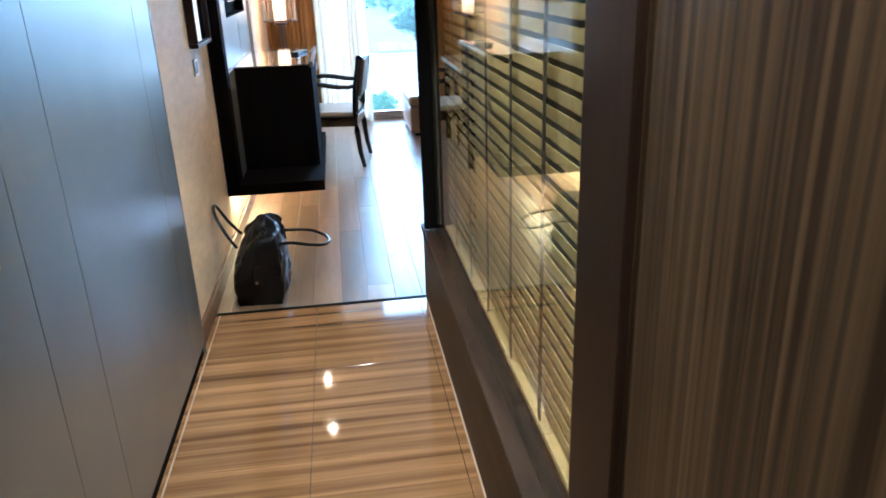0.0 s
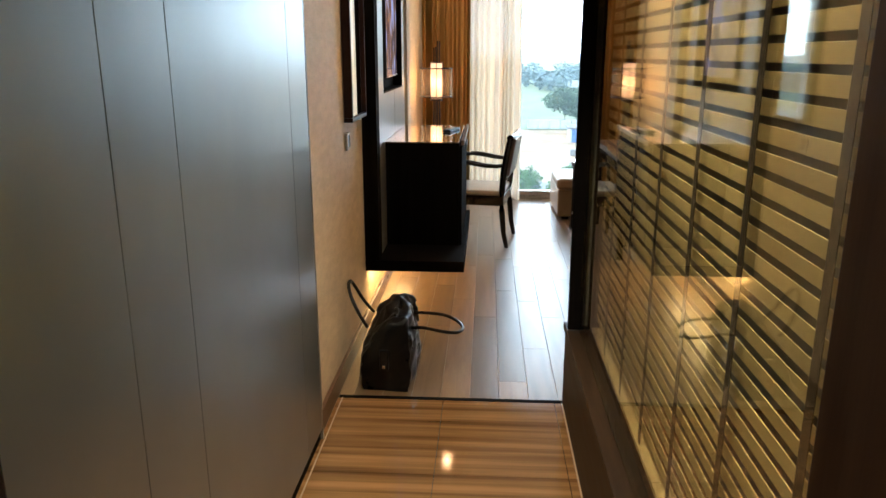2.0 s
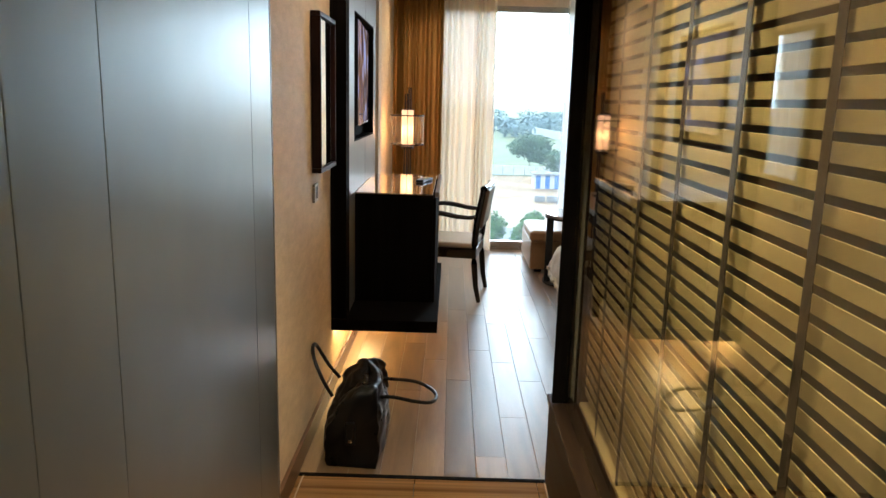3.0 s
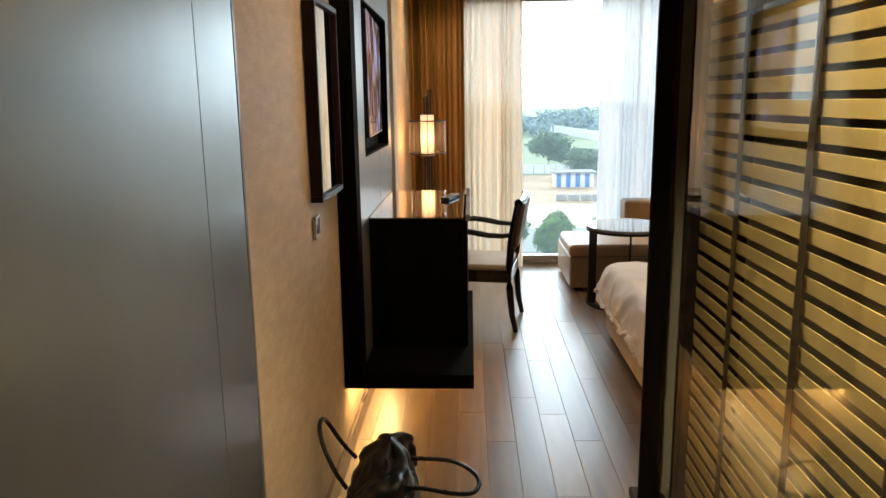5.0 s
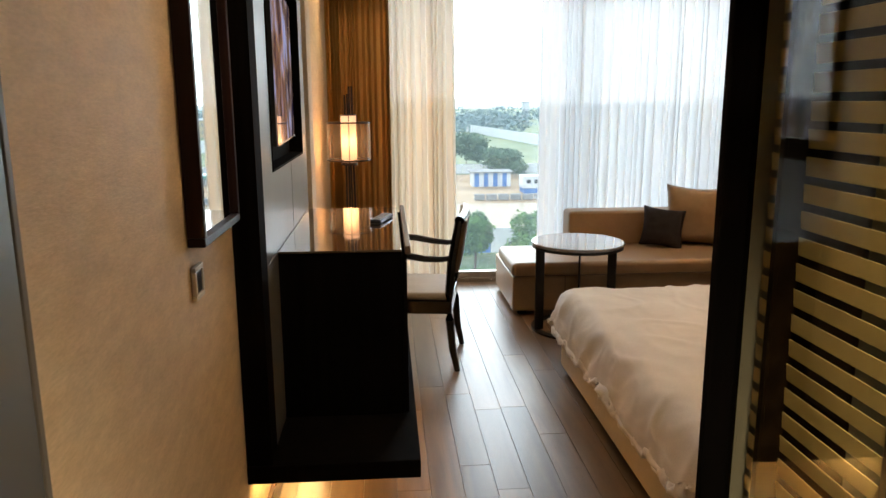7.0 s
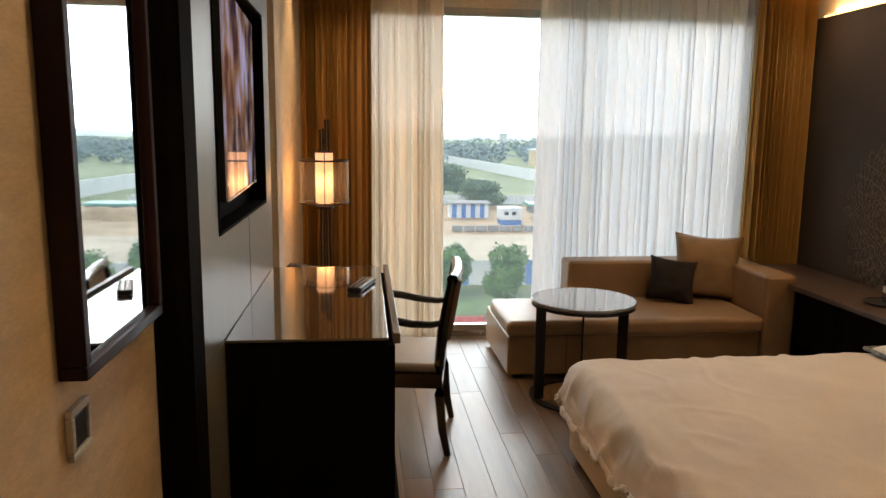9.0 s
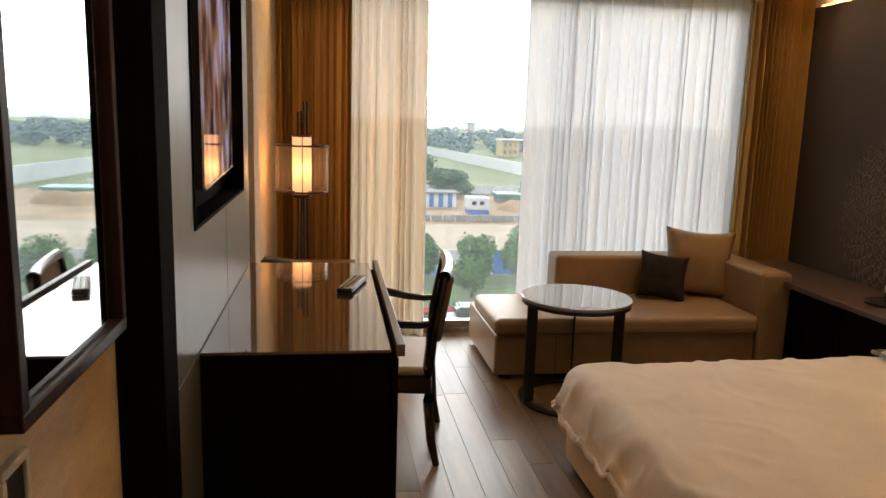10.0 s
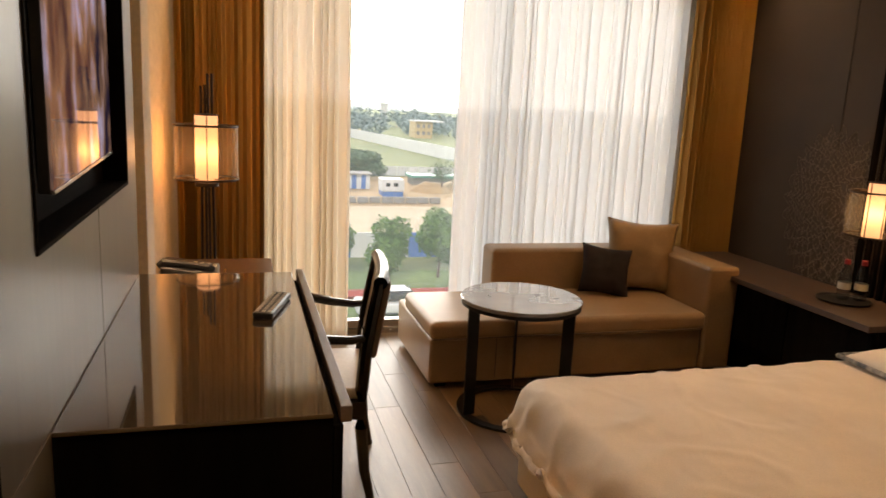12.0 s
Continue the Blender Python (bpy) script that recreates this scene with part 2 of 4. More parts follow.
MIRROR = surf("silvered_glass", (0.74, 0.77, 0.78), (0.78, 0.81, 0.82), 0.02, scale=1, fine=10, bump=0.0, metal=1.0, rvar=0.01)
REDWOOD = surf("mahogany_frame", (0.016, 0.005, 0.004), (0.034, 0.011, 0.008), 0.45, scale=4, stretch=(6, 6, 0.6), fine=60, bump=0.01, spec=0.2)

# ---- building helpers ----
BASE = {}


def box(bm, x0, x1, y0, y1, z0, z1, bevel=0.0, seg=2):
    r = bmesh.ops.create_cube(bm, size=1.0, matrix=Matrix.LocRotScale(((x0 + x1) / 2, (y0 + y1) / 2, (z0 + z1) / 2), None, (x1 - x0, y1 - y0, z1 - z0)))
    if bevel:
        edges = list({e for v in r["verts"] for e in v.link_edges})
        bmesh.ops.bevel(bm, geom=edges, offset=bevel, segments=seg, affect="EDGES", profile=0.5)
    return bm


def cuboid(*a, **k):
    return box(bmesh.new(), *a, **k)


def rod(bm, a, b, r, r2=None, seg=12):
    a, b = Vector(a), Vector(b)
    d = b - a
    m = Matrix.Translation((a + b) / 2) @ d.to_track_quat("Z", "Y").to_matrix().to_4x4()
    bmesh.ops.create_cone(bm, cap_ends=True, segments=seg, radius1=r, radius2=r if r2 is None else r2, depth=d.length, matrix=m)
    return bm


def sweep(bm, pts, r, seg=8, flat=1.0, closed=False):
    """A tube along pts; r: a radius or one for each point; flat: its height against its width."""
    pts = [Vector(p) for p in pts]
    rings, n = [], len(pts)
    for i, p in enumerate(pts):
        d = (pts[(i + 1) % n] - pts[i - 1]) if closed else (pts[min(i + 1, n - 1)] - pts[max(i - 1, 0)])
        d.normalize()
        side = d.cross(Vector((0, 0, 1)))
        side = side.normalized() if side.length > 1e-3 else Vector((1, 0, 0))
        up = side.cross(d)
        q = r[i] if isinstance(r, (list, tuple)) else r
        rings.append([bm.verts.new(p + side * q * math.cos(k * math.tau / seg) + up * q * flat * math.sin(k * math.tau / seg)) for k in range(seg)])
    for i in range(n if closed else n - 1):
        a, b = rings[i], rings[(i + 1) % n]
        for k in range(seg):
            bm.faces.new((a[k], a[(k + 1) % seg], b[(k + 1) % seg], b[k]))
    if not closed:
        bm.faces.new(rings[0][::-1])
        bm.faces.new(rings[-1])
    return bm


def smooth_path(pts, n=5):
    """More points along a soft curve through pts."""
    p = [Vector(q) for q in pts]
    p = [2 * p[0] - p[1]] + p + [2 * p[-1] - p[-2]]
    out = []
    for a, b, c, d in zip(p, p[1:], p[2:], p[3:]):
        for k in range(n):
            t = k / n
            out.append(0.5 * (2 * b + (c - a) * t + (2 * a - 5 * b + 4 * c - d) * t * t + (3 * b - a - 3 * c + d) * t ** 3))
    return out + [p[-2]]


def lathe(bm, profile, cx=0.0, cy=0.0, seg=32, caps=True):
    rings = [[bm.verts.new((cx + r * math.cos(k * math.tau / seg), cy + r * math.sin(k * math.tau / seg), z)) for k in range(seg)] for r, z in profile]
    for a, b in zip(rings, rings[1:]):
        for k in range(seg):
            bm.faces.new((a[k], a[(k + 1) % seg], b[(k + 1) % seg], b[k]))
    if caps and profile[0][0] > 1e-4:
        bm.faces.new(rings[0][::-1])
    if caps and profile[-1][0] > 1e-4:
        bm.faces.new(rings[-1])
    return bm


def mesh_of(name, bm, material, smooth=None):
    bmesh.ops.recalc_face_normals(bm, faces=bm.faces[:])
    me = bpy.data.meshes.new(name)
    bm.to_mesh(me)
    bm.free()
    me.materials.append(material)
    if smooth is not None:
        me.polygons.foreach_set("use_smooth", [True] * len(me.polygons))
        if smooth < 180:
            me.set_sharp_from_angle(angle=radians(smooth))
    return me


def thing(name, at, label, category, group="", kind=""):
    ob = new(name)
    ob.location, ob.empty_display_size = at, 0.1
    BASE[ob.name] = Vector(at)
    return tagged(ob, label, category, group, kind)


def part(name, bm, material, parent, label="", smooth=15):
    """Links bm, drawn in the same coordinates as its thing's base point, as one mesh under parent."""
    at = BASE.get(parent.name, Vector((0, 0, 0)))
    bmesh.ops.translate(bm, verts=bm.verts[:], vec=-at)
    ob = new(name, mesh_of(name, bm, material, smooth))
    ob.parent = parent
    if smooth == 60:
        ob.modifiers.new("even_shading", "WEIGHTED_NORMAL")
    BASE[ob.name] = at
    return tagged(ob, label)


def setting(name, bm, material, label, category, smooth=15):
    return tagged(new(name, mesh_of(name, bm, material, smooth)), label, category, kind="structure")


def single(name, bm, material, label, category, at=(0, 0, 0), group="", kind="", smooth=15):
    bmesh.ops.translate(bm, verts=bm.verts[:], vec=-Vector(at))
    ob = new(name, mesh_of(name, bm, material, smooth))
    ob.location = at
    BASE[ob.name] = Vector(at)
    return tagged(ob, label, category, group, kind)


def pieces(parent, name, size, places, material, bevel=0.004, label=""):
    """Alike slabs of one size at places (centres in the world), all on one mesh."""
    me = mesh_of(name, cuboid(-size[0] / 2, size[0] / 2, -size[1] / 2, size[1] / 2, -size[2] / 2, size[2] / 2, bevel=bevel, seg=1), material)
    at = BASE.get(parent.name, Vector((0, 0, 0)))
    for p in places:
        ob = new(name, me)
        ob.parent, ob.location = parent, Vector(p) - at
        tagged(ob, label)


# ---- the rooms ----
XL, XR, YW, XG = -0.62, 3.02, 8.58, 0.39
H1, H2 = 2.42, 2.72
setting("wall_left", cuboid(XL - 0.15, XL, -0.8, 8.8, 0, 2.9), WALLPAPER, "beige woven wallpaper on the wall", "wall")
setting("wall_right", cuboid(XR, XR + 0.15, 3.93, 8.8, 0, 2.9), PAINT, "cream painted wall above the headboard", "wall")
setting("wall_bath_end", cuboid(0.448, XR, 3.90, 3.93, 0, 2.9), PAINT, "cream painted partition wall", "wall")
setting("wall_bath_back", cuboid(2.2, 2.3, -0.8, 3.80, 0, 2.9), PAINT, "plain bathroom wall", "wall")
setting("wall_entrance", cuboid(XL, 2.2, -0.9, -0.8, 0, 2.9), PAINT, "plain wall behind the entrance", "wall")
setting("wall_window_below", cuboid(XL, XR, YW - 0.02, YW + 0.14, -0.06, 0.03), CHROME, "metal threshold under the window", "window sill")
setting("wall_window_above", cuboid(XL, XR, YW - 0.02, YW + 0.14, 2.40, 2.9), PAINT, "wall above the window", "wall")
setting("wall_window_west", cuboid(XL, -0.3, YW - 0.02, YW + 0.14, 0.03, 2.40), PAINT, "wall beside the window", "wall")
setting("wall_window_east", cuboid(2.7, XR, YW - 0.02, YW + 0.14, 0.03, 2.40), PAINT, "wall beside the window", "wall")
setting("ceiling_bedroom", cuboid(XL, XR, 3.93, YW, H2, H2 + 0.1), CEIL, "white painted bedroom ceiling", "ceiling")
setting("ceiling_corridor", cuboid(XL, 2.2, -0.8, 3.93, H1, H2 + 0.1), CEIL, "white painted corridor ceiling", "ceiling")
setting("wall_bath_low", cuboid(XG, 0.475, 1.68, 3.93, 0, 0.335), LOWWOOD, "dark low wall under the glass", "wall")
setting("trim_glass_sill", cuboid(XG - 0.008, 0.475, 1.68, 3.938, 0.337, 0.367, bevel=0.004), LOWWOOD, "dark brown wooden sill under the glass", "sill")
setting("wall_veneer", cuboid(XG, 0.52, -0.8, 1.50, 0, H1), VENEER, "striped dark wood veneer wall", "wall")
setting("trim_jamb", cuboid(XG - 0.012, 0.49, 1.502, 1.678, 0, H1, bevel=0.004), JAMBWOOD, "dark brown wooden jamb of the glass", "trim")
setting("trim_threshold", cuboid(XL + 0.02, XG, 3.90, 3.925, -0.05, 0.002, bevel=0.0008), BLACKWOOD, "dark metal strip between marble and planks", "trim")
setting("trim_marble_west", cuboid(-0.586, -0.58, 0.9, 3.899, -0.019, 0.0015), JOINT, "pale joint along the marble floor", "trim")
setting("trim_marble_east", cuboid(XG - 0.007, XG - 0.001, 1.68, 3.899, -0.019, 0.0015), JOINT, "pale joint along the marble floor", "trim")
setting("baseboard_left", cuboid(XL, XL + 0.018, 3.551, 8.3, 0, 0.09, bevel=0.003), DARKWOOD, "dark brown wooden baseboard", "baseboard")
setting("trim_wardrobe_plinth", cuboid(XL, -0.6, 0.9, 3.535, 0, 0.05), BLACKWOOD, "black plinth under the grey panels", "trim")

# Added dark strip: keeps the pale end wall from showing through the glass.
setting("trim_dark_cover", cuboid(0.461, 0.62, 3.785, 3.799, 0.0, H1 - 0.001), LOWWOOD, "added dark strip hiding the pale wall behind the glass", "trim")

# grey lacquered panels along the corridor
w = thing("wardrobe_front", (XL, 1.0, 0), "tall grey lacquered wardrobe panels with fine seams", "wardrobe")
ys = (0.95, 1.55, 2.165, 2.43, 3.31, 3.535)
for a, b in zip(ys, ys[1:]):
    part("panel", cuboid(XL + 0.002, -0.59, a, b - 0.0018, 0.052, H1 - 0.002, bevel=0.0015), LACQUER, w)
part("edge_trim", cuboid(XL + 0.002, -0.589, 3.536, 3.55, 0.0, H1 - 0.002, bevel=0.002), PANELGREY, w, "pale edge strip")

# entrance door, open against the wall
d = thing("door_1", (-0.56, 0.86, 0), "open black wooden entrance door", "door", kind="structure")
part("leaf", cuboid(-0.572, -0.527, 0.84, 1.715, 0.01, 2.12, bevel=0.003), DOORBLACK, d)

# glass partition with a venetian blind behind it
g = thing("glass_partition", (0.45, 3.0, 0.367), "clear glass partition in a black frame", "glass partition")
pane = part("pane", cuboid(0.434, 0.442, 1.681, 3.837, 0.369, H1 - 0.001), PARTGLASS, g)
pane.visible_shadow = False
part("post", cuboid(0.388, 0.446, 3.838, 3.857, 0.369, H1 - 0.001, bevel=0.003), BLACKWOOD, g, "black corner post")

bl = thing("venetian_blind", (0.5, 2.7, 0.4), "cream venetian blind with tilted slats", "blind")
sm = cuboid(-0.015, 0.015, -1.095, 1.095, -0.0014, 0.0014, bevel=0.001, seg=1)
sme = mesh_of("slat", sm, SLAT)
for i in range(45):
    s = new("slat", sme)
    s.parent, s.location, s.rotation_euler = bl, (0.0, 0.095, 0.046 + 0.043 * i), (0, radians(-94 + 1.5 * math.sin(i * 2.1)), 0)
for y in (1.92, 2.24, 2.555, 2.875, 3.19, 3.51, 3.83):
    part("ladder_tape", cuboid(0.486, 0.4875, y - 0.013, y + 0.013, 0.4, 2.38), TAPE, bl)
part("bottom_rail", cuboid(0.48, 0.52, 1.7, 3.89, 0.385, 0.4, bevel=0.003), SLAT, bl)
part("head_rail", cuboid(0.478, 0.524, 1.7, 3.89, 2.38, H1 - 0.001, bevel=0.003), SLAT, bl)

# window
win = thing("window_1", (1.2, YW, 0.03), "tall window with a slim metal frame", "window", kind="structure")
for n_, (a, b, c, e) in {"sill_rail": (-0.3, 2.7, 0.03, 0.085), "head_rail": (-0.3, 2.7, 2.345, 2.40)}.items():
    part(n_, cuboid(a, b, YW, YW + 0.06, c, e, bevel=0.004), CHROME, win)
for x in (-0.28, 1.42, 2.68):
    part("mullion", cuboid(x - 0.02, x + 0.02, YW + 0.001, YW + 0.059, 0.086, 2.344, bevel=0.003), CHROME, win)
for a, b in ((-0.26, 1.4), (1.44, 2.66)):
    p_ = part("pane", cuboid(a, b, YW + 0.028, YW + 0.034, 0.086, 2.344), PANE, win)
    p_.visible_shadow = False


def curtain(name, x0, x1, y, z0, z1, folds, depth, material, label, lean=0.0, gather=0.0):
    """Hanging cloth with uneven folds; lean: how far its free edge drifts by the floor."""
    bm = bmesh.new()
    nx, nz = folds * 12, 14
    rnd_ = random.Random(folds * 7 + int(depth * 1000))
    seeds = [rnd_.uniform(0.35, 1.5) for _ in range(folds + 2)]
    widths = [rnd_.uniform(0.45, 1.6) for _ in range(folds)]
    edges_ = [0.0]
    for q in widths:
        edges_.append(edges_[-1] + q / sum(widths))
    grid = []
    for j in range(nz + 1):
        v = j / nz
        z = z1 + (z0 - z1) * v
        row = []
        for i in range(nx + 1):
            u = i / nx
            f = u * folds
            amp = seeds[int(f)] * (1 - f % 1) + seeds[int(f) + 1] * (f % 1)
            wob = 0.35 * math.sin(3.1 * v + 1.7 * int(f)) * v
            yy = y + depth * amp * math.sin(math.tau * f + wob) * (0.8 + 0.35 * v) + 0.006 * noise.noise((u * 40, v * 2.5, folds))
            k_ = min(int(f), folds - 1)
            uu = edges_[k_] + (edges_[k_ + 1] - edges_[k_]) * (f - k_)
            xx = x0 + (x1 - x0) * (uu + 0.06 / folds * math.sin(2 * math.tau * f)) + lean * u * v + gather * math.sin(math.pi * v) * (u - 0.5)
            row.append(bm.verts.new((xx, yy, z)))
        grid.append(row)
    for a, b in zip(grid, grid[1:]):
        for i in range(nx):
            bm.faces.new((a[i], a[i + 1], b[i + 1], b[i]))
    t_ = thing(name, ((x0 + x1) / 2, y, z0), label, "curtain", "window curtains")
    part("cloth", bm, material, t_, smooth=180)
    part("hem", cuboid(min(x0, x1) + 0.02, max(x0, x1) - 0.02, y - 0.012, y - 0.009, z1 - 0.06, z1), material, t_)
    return t_


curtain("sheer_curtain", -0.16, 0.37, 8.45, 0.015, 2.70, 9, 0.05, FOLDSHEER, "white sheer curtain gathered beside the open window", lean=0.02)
curtain("sheer_curtain", 1.05, 2.62, 8.45, 0.015, 2.70, 27, 0.032, SHEER, "wide white sheer curtain drawn across the window")
curtain("drape", -0.60, -0.13, 8.28, 0.015, 2.70, 14, 0.066, DRAPE, "heavy bronze drape tied in deep folds")
curtain("drape", 2.58, 2.975, 8.28, 0.015, 2.70, 12, 0.06, DRAPE, "heavy bronze drape beside the headboard wall")
single("curtain_track", cuboid(XL + 0.05, XR - 0.05, 8.27, 8.46, H2 - 0.022, H2 - 0.001, bevel=0.003), WHITEPLASTIC, "white curtain track under the ceiling", "curtain track", (1.2, 8.36, H2))

# ---- the left side: panel wall, cabinet, desk ----
tp = thing("tv_wall_panel", (XL, 5.5, 0.37), "taupe lacquered wall panelling behind the television", "wall panel")
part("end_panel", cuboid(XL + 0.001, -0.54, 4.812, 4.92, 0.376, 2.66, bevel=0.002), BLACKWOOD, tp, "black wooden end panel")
for a, b in ((4.922, 5.628), (5.634, 6.20)):
    part("lower_panel", cuboid(XL + 0.001, -0.545, a, b, 0.376, 0.986, bevel=0.0015), PANELGREY, tp)
    up = bmesh.new()
    box(up, XL + 0.001, -0.545, a, b, 0.99, 1.262)
    box(up, XL + 0.001, -0.545, a, b, 1.935, 2.66)
    box(up, XL + 0.001, -0.545, a if a < 5 else 6.035, 5.147 if a < 5 else b, 1.262, 1.935)
    part("upper_panel", up, PANELGREY, tp)
single("wall_pilaster", cuboid(XL + 0.001, -0.56, 6.55, 6.75, 0.75, H2 - 0.001, bevel=0.003), PAINT, "cream pilaster beside the desk", "pilaster", (XL, 6.65, 0.75), kind="structure")

cb = thing("minibar_cabinet", (-0.34, 5.6, 0.31), "black floating cabinet with a brown glass top", "cabinet")
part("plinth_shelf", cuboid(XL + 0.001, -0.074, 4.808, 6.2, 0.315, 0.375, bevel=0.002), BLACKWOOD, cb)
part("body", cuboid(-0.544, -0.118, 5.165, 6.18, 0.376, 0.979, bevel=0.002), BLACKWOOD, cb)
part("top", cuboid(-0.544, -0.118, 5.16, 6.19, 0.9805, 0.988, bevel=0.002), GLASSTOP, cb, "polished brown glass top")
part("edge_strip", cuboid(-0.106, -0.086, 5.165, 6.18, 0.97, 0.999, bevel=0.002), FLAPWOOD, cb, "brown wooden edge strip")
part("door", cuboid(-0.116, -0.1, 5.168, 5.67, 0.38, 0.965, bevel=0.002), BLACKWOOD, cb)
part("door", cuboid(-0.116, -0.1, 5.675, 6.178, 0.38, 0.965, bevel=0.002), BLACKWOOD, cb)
part("led_strip", cuboid(-0.60, -0.585, 4.95, 6.1, 0.306, 0.314), LED, cb, "warm strip light under the cabinet")

tv = thing("television", (-0.545, 5.59, 1.26), "black framed television set into the wall panel", "television")
fr = bmesh.new()
for a in ((5.148, 6.034, 1.263, 1.272), (5.148, 6.034, 1.925, 1.934), (5.148, 5.157, 1.273, 1.924), (6.025, 6.034, 1.273, 1.924)):
    box(fr, -0.6, -0.541, *a, bevel=0.002)
part("frame", fr, BLACKWOOD, tv)
part("niche_back", cuboid(-0.6185, -0.6, 5.149, 6.033, 1.264, 1.933), BLACKWOOD, tv)


def screen_picture():
    m, n, l, b = shader("lit_screen")
    geo, mp, no, ramp = (n.new("ShaderNode" + k) for k in ("NewGeometry", "Mapping", "TexNoise", "ValToRGB"))
    mp.inputs["Scale"].default_value = (1, 3.6, 2.4)
    no.inputs["Scale"].default_value, no.inputs["Detail"].default_value = 3.0, 9
    ramp.color_ramp.elements[0].color, ramp.color_ramp.elements[1].color = (0.015, 0.012, 0.03, 1), (0.36, 0.36, 0.56, 1)
    ramp.color_ramp.elements[0].position, ramp.color_ramp.elements[1].position = 0.36, 0.7
    tan = ramp.color_ramp.elements.new(0.52)
    tan.color = (0.2, 0.12, 0.08, 1)
    l.new(geo.outputs["Position"], mp.inputs["Vector"])
    l.new(mp.outputs[0], no.inputs["Vector"])
    l.new(no.outputs["Fac"], ramp.inputs["Fac"])
    l.new(ramp.outputs[0], b.inputs["Emission Color"])
    b.inputs["Emission Strength"].default_value = 0.42
    b.inputs["Base Color"].default_value, b.inputs["Roughness"].default_value = (0.01, 0.01, 0.012, 1), 0.04
    return m


SWING = Matrix.Translation((-0.571, 5.985, 0)) @ Matrix.Rotation(radians(3.1), 4, "Z")
for n_, (x0, x1, z0, z1), m_, lb in (("screen", (-0.004, 0.0, 1.352, 1.895), screen_picture(), "lit glossy screen"), ("casing", (-0.02, -0.0045, 1.346, 1.898), BLACKPLASTIC, ""),
                                     ("lower_bezel", (-0.004, 0.002, 1.345, 1.3515), CHROME, "bright metal lower edge")):
    bm = cuboid(x0, x1, -0.79, 0.0, z0, z1, bevel=0.001)
    bmesh.ops.transform(bm, matrix=SWING, verts=bm.verts)
    part(n_, bm, m_, tv, lb)

pc = thing("wall_mirror", (XL, 4.54, 1.17), "narrow wall mirror in a mahogany frame", "mirror")
fr = bmesh.new()
for a in ((4.34, 4.74, 1.17, 1.19), (4.34, 4.74, 1.82, 1.84), (4.34, 4.36, 1.191, 1.819), (4.72, 4.74, 1.191, 1.819)):
    box(fr, XL + 0.001, -0.578, *a, bevel=0.002)
part("frame", fr, REDWOOD, pc)
part("mirror_glass", cuboid(XL + 0.001, -0.59, 4.361, 4.719, 1.192, 1.818), MIRROR, pc, "clear silvered glass")

sw = thing("wall_socket", (XL, 4.385, 1.08), "ivory wall switch plate with dark rocker", "light switch")
fr = bmesh.new()
for a in ((4.35, 4.425, 1.04, 1.052), (4.35, 4.425, 1.108, 1.12), (4.35, 4.362, 1.053, 1.107), (4.413, 4.425, 1.053, 1.107)):
    box(fr, XL + 0.001, XL + 0.012, *a, bevel=0.002)
part("plate", fr, WHITEPLASTIC, sw)
part("rocker", cuboid(XL + 0.001, XL + 0.009, 4.363, 4.412, 1.054, 1.106, bevel=0.002), BLACKPLASTIC, sw, "dark rocker")

# writing desk beyond the cabinet, with its telephone
dk = thing("writing_desk", (-0.37, 6.9, 0), "dark wooden writing desk with a thin top", "desk")
part("desktop", cuboid(XL + 0.02, -0.125, 6.205, 7.47, 0.717, 0.752, bevel=0.003), DARKWOOD, dk)
part("apron", cuboid(XL + 0.03, -0.16, 6.22, 7.45, 0.62, 0.716, bevel=0.002), BLACKWOOD, dk)
for x, y in ((-0.58, 7.42), (-0.17, 7.42), (-0.58, 6.25), (-0.17, 6.25)):
    part("leg", cuboid(x - 0.022, x + 0.022, y - 0.022, y + 0.022, 0, 0.619, bevel=0.003), BLACKWOOD, dk)

ph = thing("telephone", (-0.46, 7.1, 0.752), "black desk telephone with a handset and coiled cord", "telephone")
bm = bmesh.new()
box(bm, -0.57, -0.35, 6.98, 7.2, 0.753, 0.795, bevel=0.012)
for v in bm.verts:
    if v.co.z > 0.775:
        v.co.z += 0.14 * (-0.35 - v.co.x)
phone_body = part("body", bm, BLACKPLASTIC, ph)
handset = part("handset", sweep(bmesh.new(), [(-0.575, 7.03, 0.815), (-0.56, 7.03, 0.827), (-0.5, 7.03, 0.824), (-0.43, 7.03, 0.814), (-0.39, 7.03, 0.803), (-0.37, 7.03, 0.794)], [0.02, 0.026, 0.017, 0.017, 0.024, 0.02], 10), BLACKPLASTIC, ph)
me_ = mesh_of("key", cuboid(-0.008, 0.008, -0.007, 0.007, 0, 0.006, bevel=0.002, seg=1), WHITEPLASTIC)
for i in range(4):
    for j in range(3):
        k = new("key", me_)
        k.parent, k.location = phone_body, (0.015 + 0.026 * i, 0.0 + 0.024 * j, 0.052 - 0.0035 * i)
part("cord", sweep(bmesh.new(), [(-0.35 + 0.1 * i / 80, 7.05 + 0.012 * math.cos(i * 0.9), 0.768 + 0.01 * math.sin(i * 0.9)) for i in range(80)], 0.003, 5), BLACKPLASTIC, handset)

rm = thing("remote_control", (-0.19, 5.8, 0.988), "dark grey remote control with pale buttons on the cabinet", "remote control")
remote_body = part("body", cuboid(-0.215, -0.165, 5.7, 5.9, 0.9885, 1.006, bevel=0.006), BLACKPLASTIC, rm)
me_ = mesh_of("button", cuboid(-0.0042, 0.0042, -0.0052, 0.0052, 0, 0.003, bevel=0.001, seg=1), WHITEPLASTIC)
for i in range(9):
    for j in range(3):
        k = new("button", me_)
        k.parent, k.location = remote_body, (-0.015 + 0.015 * j, -0.085 + 0.02 * i, 0.0178)
